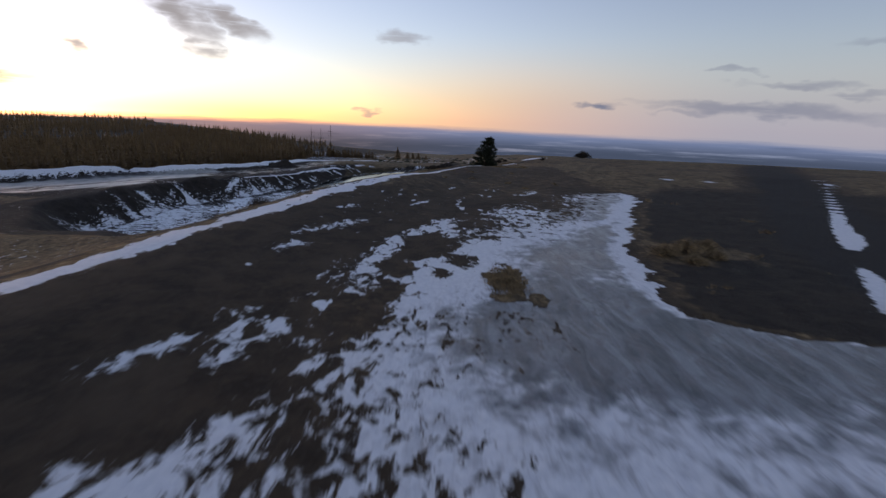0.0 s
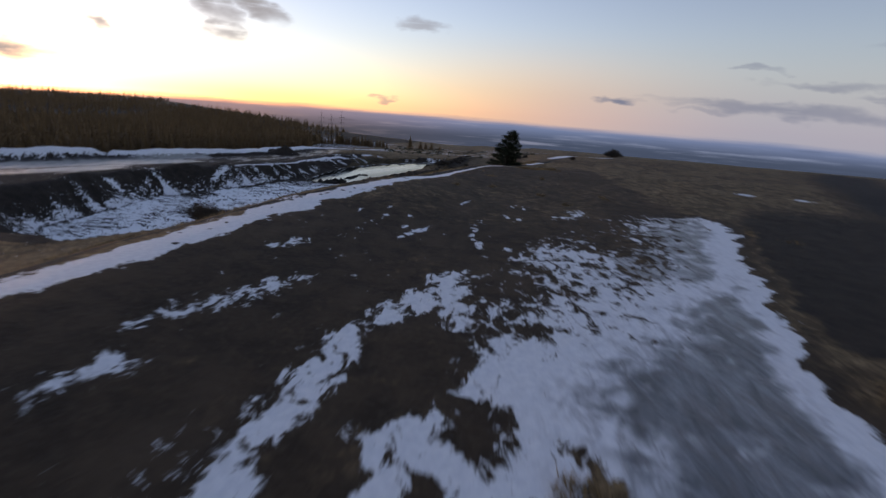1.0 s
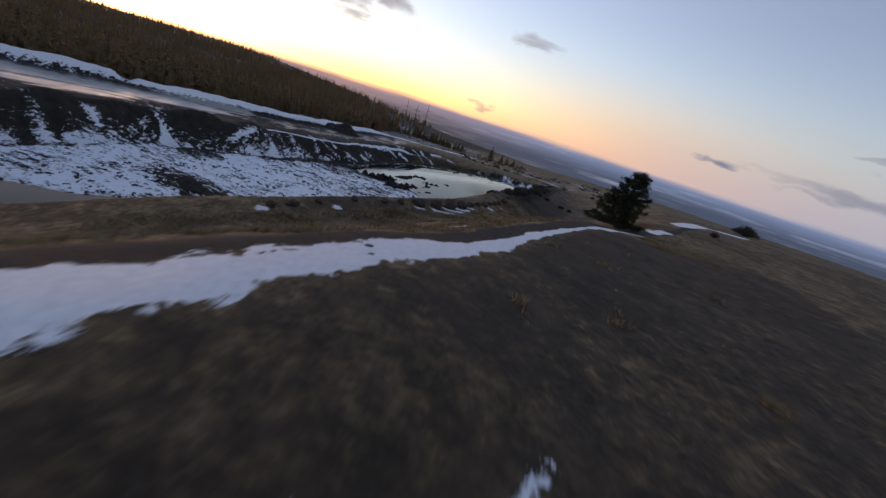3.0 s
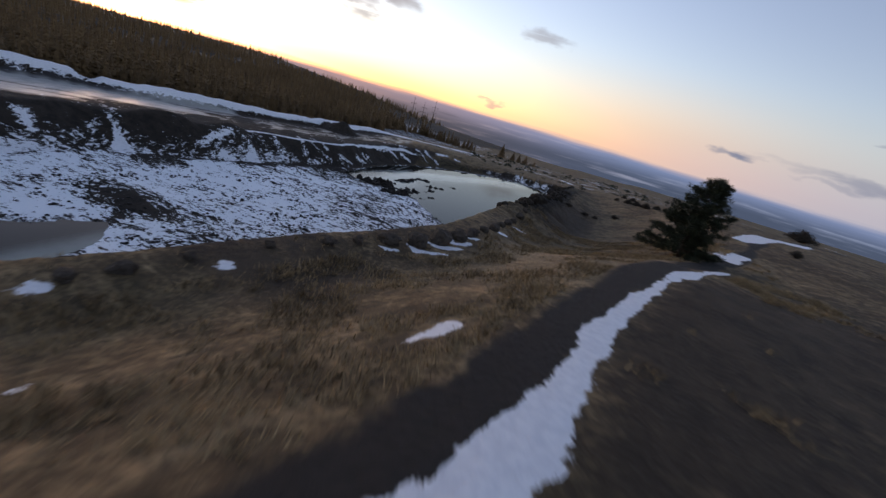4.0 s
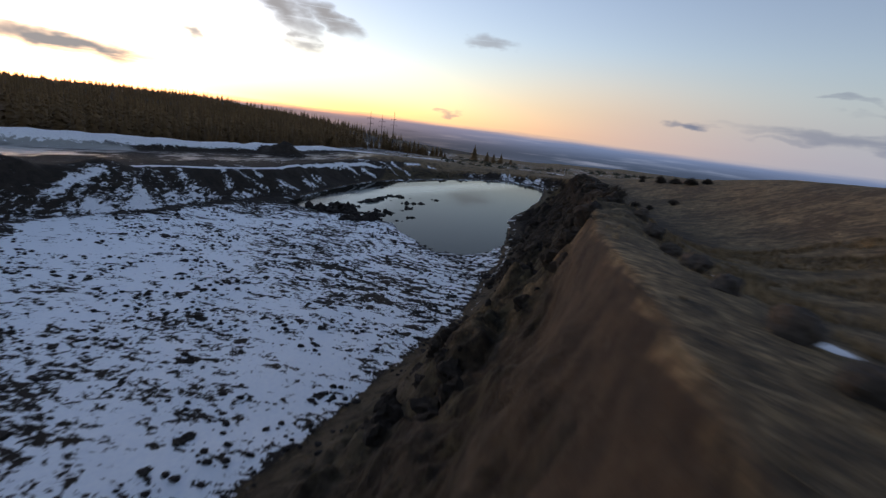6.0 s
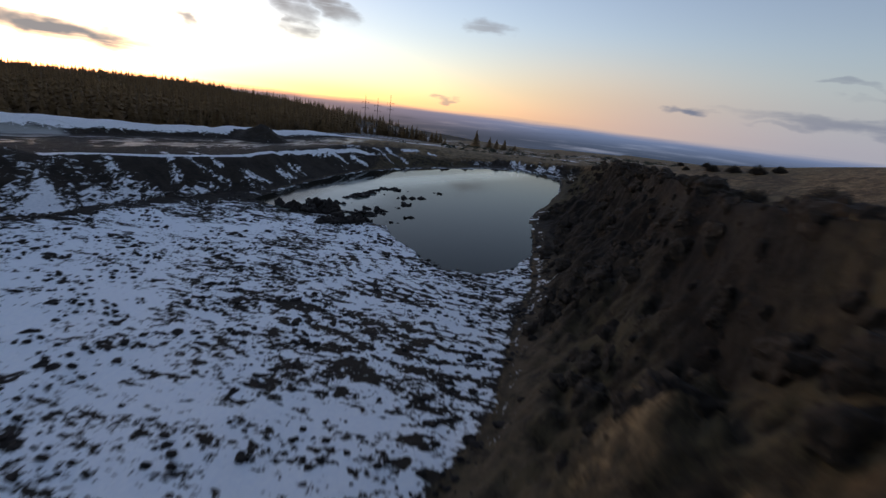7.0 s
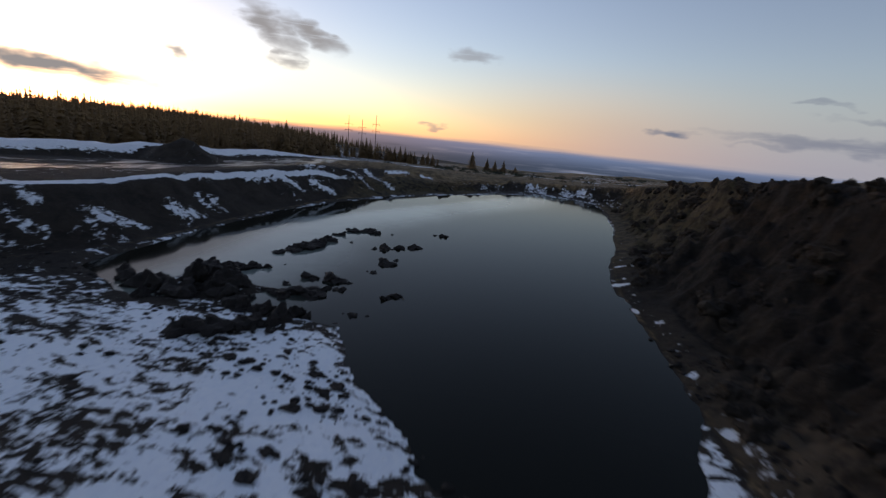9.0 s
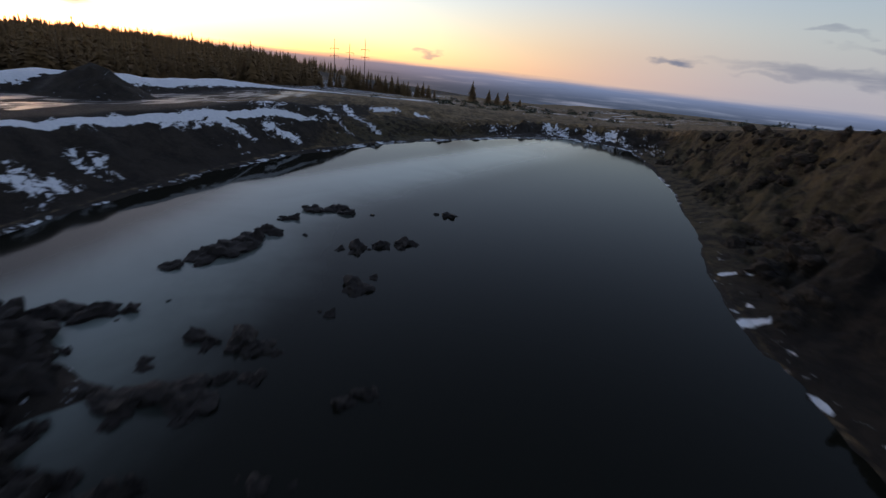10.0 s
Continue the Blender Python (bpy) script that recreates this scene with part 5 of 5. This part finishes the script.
def clods():
    """Lumps of earth that break through the thin snow on the pit floor."""
    g = np.random.default_rng(8)
    n = 10000
    x, y = g.uniform(-62, -10, n), g.uniform(96, 168, n)
    sd, lake = inside(x, y, FLOOR), np.maximum(inside(x, y, LAKE), inside(x, y, POOL))
    dark = fbm(x * 0.62, y * 1.15, 2.0, 3, 61)
    keep = (sd > -1.5) & (lake < 0.6) & (dark > 0.50)
    x, y = x[keep], y[keep]
    z = land(x, y)
    base = bmesh.new()
    bmesh.ops.create_icosphere(base, subdivisions=1, radius=1.0)
    bv = np.array([v.co[:] for v in base.verts])
    bf = np.array([[v.index for v in f.verts] for f in base.faces])
    base.free()
    m = x.size
    r = 0.05 + 0.22 * g.random(m) ** 3
    order = np.argsort(-r)
    for i in order[:160]:
        ob = new("earth_clod", HEAPS[int(i) % 6])
        q = float(r[i])
        ob.matrix_basis = pose(float(x[i]), float(y[i]), float(z[i]), 0, 0, float(g.uniform(0, 360))) @ Matrix.Diagonal((q * 1.4, q * 0.9, q * 0.9, 1))
        tagged(ob, "dark lump of earth breaking through thin snow", "clod", "clods on the pit floor")
    x, y, z, r, m = x[order[160:]], y[order[160:]], z[order[160:]], r[order[160:]], m - 160
    jit = 1 + g.uniform(-0.35, 0.35, (m, len(bv), 3))
    p = bv[None] * jit * r[:, None, None] * np.array([1.15, 0.95, 0.6])
    p = p + np.stack([x, y, z + r * 0.15], -1)[:, None, :]
    f = bf[None] + (np.arange(m) * len(bv))[:, None, None]
    ob = pydata("earth_clods", p.reshape(-1, 3).tolist(), f.reshape(-1, 3).tolist(), MUD)
    tagged(ob, "dark lumps of earth scattered over the snowy pit floor", "clods", kind="stuff")


grass_cover()
clods()


# ---- shrubs and poles ----
def shrub(x, y, wide, high, seed, mat, label, twigs=150, spread_up=0.55):
    """A clump of forked twigs from one root."""
    r = random.Random(seed)
    base = tagged(new("shrub"), label, "shrub", "shrubs")
    base.matrix_basis = pose(x, y, height_at(x, y) - 0.05)
    stems, leaves = bmesh.new(), ([], [])
    for k in range(twigs):
        a, out = r.uniform(0, 6.2832), r.random() ** 0.6
        tip = Vector((math.cos(a) * out * wide / 2, math.sin(a) * out * wide / 2, high * (1 - spread_up * out * out) * r.uniform(0.65, 1.05)))
        knee = tip * 0.45 + Vector((r.gauss(0, 0.06), r.gauss(0, 0.06), high * 0.08))
        tube(stems, [(tip.x * 0.12, tip.y * 0.12, 0), knee, tip], [0.014, 0.010, 0.004], 3)
        for j in range(9):
            p = knee.lerp(tip, r.random()) + Vector((r.gauss(0, 0.07), r.gauss(0, 0.07), r.gauss(0, 0.07))) * wide * 0.4
            d = Vector((r.gauss(0, 1), r.gauss(0, 1), r.gauss(0.4, 0.8))).normalized() * 0.09 * max(1, wide * 0.5)
            u = d.orthogonal().normalized() * 0.02 * max(1, wide * 0.5)
            i = len(leaves[0])
            leaves[0].extend([p - u, p + u, p + d])
            leaves[1].append((i, i + 1, i + 2))
    obj("stem", stems, TWIG, base)
    pydata("foliage", leaves[0], leaves[1], mat, base)


BRUSH = plain_material("brush", (0.018, 0.014, 0.010), (0.060, 0.045, 0.029), 3, 0.9, 0)
g = random.Random(21)
for k, (x, y, w, h) in enumerate(((-4.2, 126.6, 1.9, 1.1), (-5.2, 121.5, 1.6, 0.9), (-3.6, 133, 1.7, 1.0), (-1.5, 149, 1.3, 0.7), (0.9, 154, 1.7, 0.9), (4.5, 158.5, 1.9, 0.8), (6.5, 159, 1.3, 0.7), (10.5, 163, 2.0, 1.0),
                                  (0.5, 170, 1.1, 0.6))):
    shrub(x, y, w, h, 300 + k, BRUSH, "low dark leafless shrub above the rim of the pit")
for k, (x, y, w, h) in enumerate(((16.3, 193.3, 2.6, 1.3), (17.6, 188.6, 2.8, 1.3), (19.0, 184.1, 3.0, 1.45), (21.3, 183.0, 2.4, 1.1), (18.0, 215.7, 2.0, 0.9), (18.7, 203.2, 2.2, 1.0), (14.3, 200, 1.6, 0.8))):
    shrub(x, y, w, h, 340 + k, BRUSH, "rounded dark shrub on the grassy brow above the pit", 420, 0.9)
shrub(49.5, 178, 7.0, 2.6, 390, BRUSH, "large dark heap of brush on the grassy hill", 420, 0.75)
for k, (x, y, w, h) in enumerate(((15.4, 30.6, 2.4, 0.9), (17.3, 31.6, 2.8, 1.0), (19.2, 32.6, 2.2, 0.8), (16.6, 28.9, 1.8, 0.6), (18.6, 30.2, 1.6, 0.6))):
    shrub(x, y, w, h, 360 + k, STRAW, "low dry tan brush beside the icy ground", 170, 0.7)
shrub(24, 122, 1.6, 0.9, 391, BRUSH, "low dark leafless shrub beside the trail")


def power_pole(x, y, high, turn):
    base = tagged(new("power_pole"), "tall grey wooden power pole with a cross arm", "pole", "power poles")
    base.matrix_basis = pose(x, y, height_at(x, y) - 0.3, 0, 0, turn)
    bm = bmesh.new()
    tube(bm, [(0, 0, 0), (0, 0, high * 0.5), (0, 0, high)], [0.22, 0.18, 0.12], 8)
    obj("mast", bm, POLE_M, base)
    for k, z in enumerate((high * 0.78, high * 0.62)):
        bm = bmesh.new()
        tube(bm, [(-2.2, 0, z + 0.15), (0, 0, z), (2.2, 0, z + 0.15)], [0.09, 0.12, 0.09], 5)
        arm = obj("cross_arm", bm, POLE_M, base)
        for side in (-2.1, 2.1):
            bm = bmesh.new()
            tube(bm, [(side, 0, z + 0.1), (side, 0, z - 0.35), (side, 0, z - 0.8)], [0.05, 0.11, 0.05], 6)
            obj("insulator", bm, POLE_M, arm)


for x, y, z_top in ((-124.2, 421.5, 0.2), (-116.5, 424.2, -1.5), (-108.5, 426.7, 1.6)):
    power_pole(x, y, z_top - height_at(x, y), 18)


shrub(-24.0, 60.2, 3.4, 2.6, 395, TWIG, "tall bare shrub of thin pale twigs above the pit", 260, 0.35)


def outcrops():
    """Angular blocks that stick out of the steep side under the rim."""
    g = np.random.default_rng(12)
    x, y = g.uniform(-16, 3, 6000), g.uniform(109, 226, 6000)
    d_rim, s_rim, _ = along(x, y, RIM)
    sd = inside(x, y, FLOOR)
    keep = ((s_rim > 0) | (d_rim < 1.6) & (y > 120) & (y < 170)) & (sd < -0.8) & ((fbm(x, y, 5, 2, 81) > 0.52) | (d_rim < 1.2) & (y > 118))
    x, y = x[keep][:2400], y[keep][:2400]
    z = land(x, y)
    base = bmesh.new()
    bmesh.ops.create_icosphere(base, subdivisions=1, radius=1.0)
    bv = np.array([v.co[:] for v in base.verts])
    bf = np.array([[v.index for v in f.verts] for f in base.faces])
    base.free()
    m = x.size
    size = 0.07 + 0.72 * g.random((m, 1, 1)) ** 4
    for i in np.argsort(-size[:, 0, 0])[:230]:
        ob = new("rock", CRAGS[int(i) % 5])
        r = float(size[i, 0, 0]) * 0.95
        ob.matrix_basis = pose(float(x[i]), float(y[i]), float(z[i]) - 0.1 * r, float(g.uniform(-30, 30)), float(g.uniform(-30, 30)), float(g.uniform(0, 360))) @ Matrix.Diagonal((r * float(g.uniform(0.8, 1.3)), r * float(g.uniform(0.7, 1.1)), r, 1))
        tagged(ob, "angular dark brown rock in the steep pit side", "rock", "rocks of the pit side")
    small = np.argsort(-size[:, 0, 0])[230:]
    x, y, z, size, m = x[small], y[small], z[small], size[small], len(small)
    p = bv[None] * (1 + g.uniform(-0.4, 0.4, (m, 1, 3))) * (1 + g.uniform(-0.25, 0.25, (m, len(bv), 3))) * size
    p = p + np.stack([x, y, z - 0.03], -1)[:, None, :]
    f = bf[None] + (np.arange(m) * len(bv))[:, None, None]
    ob = pydata("rock_outcrops", p.reshape(-1, 3).tolist(), f.reshape(-1, 3).tolist(), CRAG_M)
    tagged(ob, "angular dark basalt blocks in the steep pit side", "rocks", kind="stuff")


outcrops()


# small dark stones and tussocks that show through the snow strip
g = random.Random(33)
for k in range(16):
    f = g.uniform(0.12, 0.45)
    i = int(f * (len(STRIP) - 1))
    a, b, t = STRIP[i], STRIP[i + 1], g.random()
    x = a[0] + t * (b[0] - a[0]) + g.uniform(-0.9, 0.9) * a[2]
    y = a[1] + t * (b[1] - a[1])
    ob = new("tussock", BOULDERS[k % 5])
    r = g.uniform(0.05, 0.13)
    ob.matrix_basis = pose(x, y, height_at(x, y) + r * 0.1, 0, 0, g.uniform(0, 360)) @ Matrix.Diagonal((r * 1.5, r * 1.1, r * 0.6, 1))
    tagged(ob, "small dark tussock poking through the snow strip", "tussock", "tussocks")
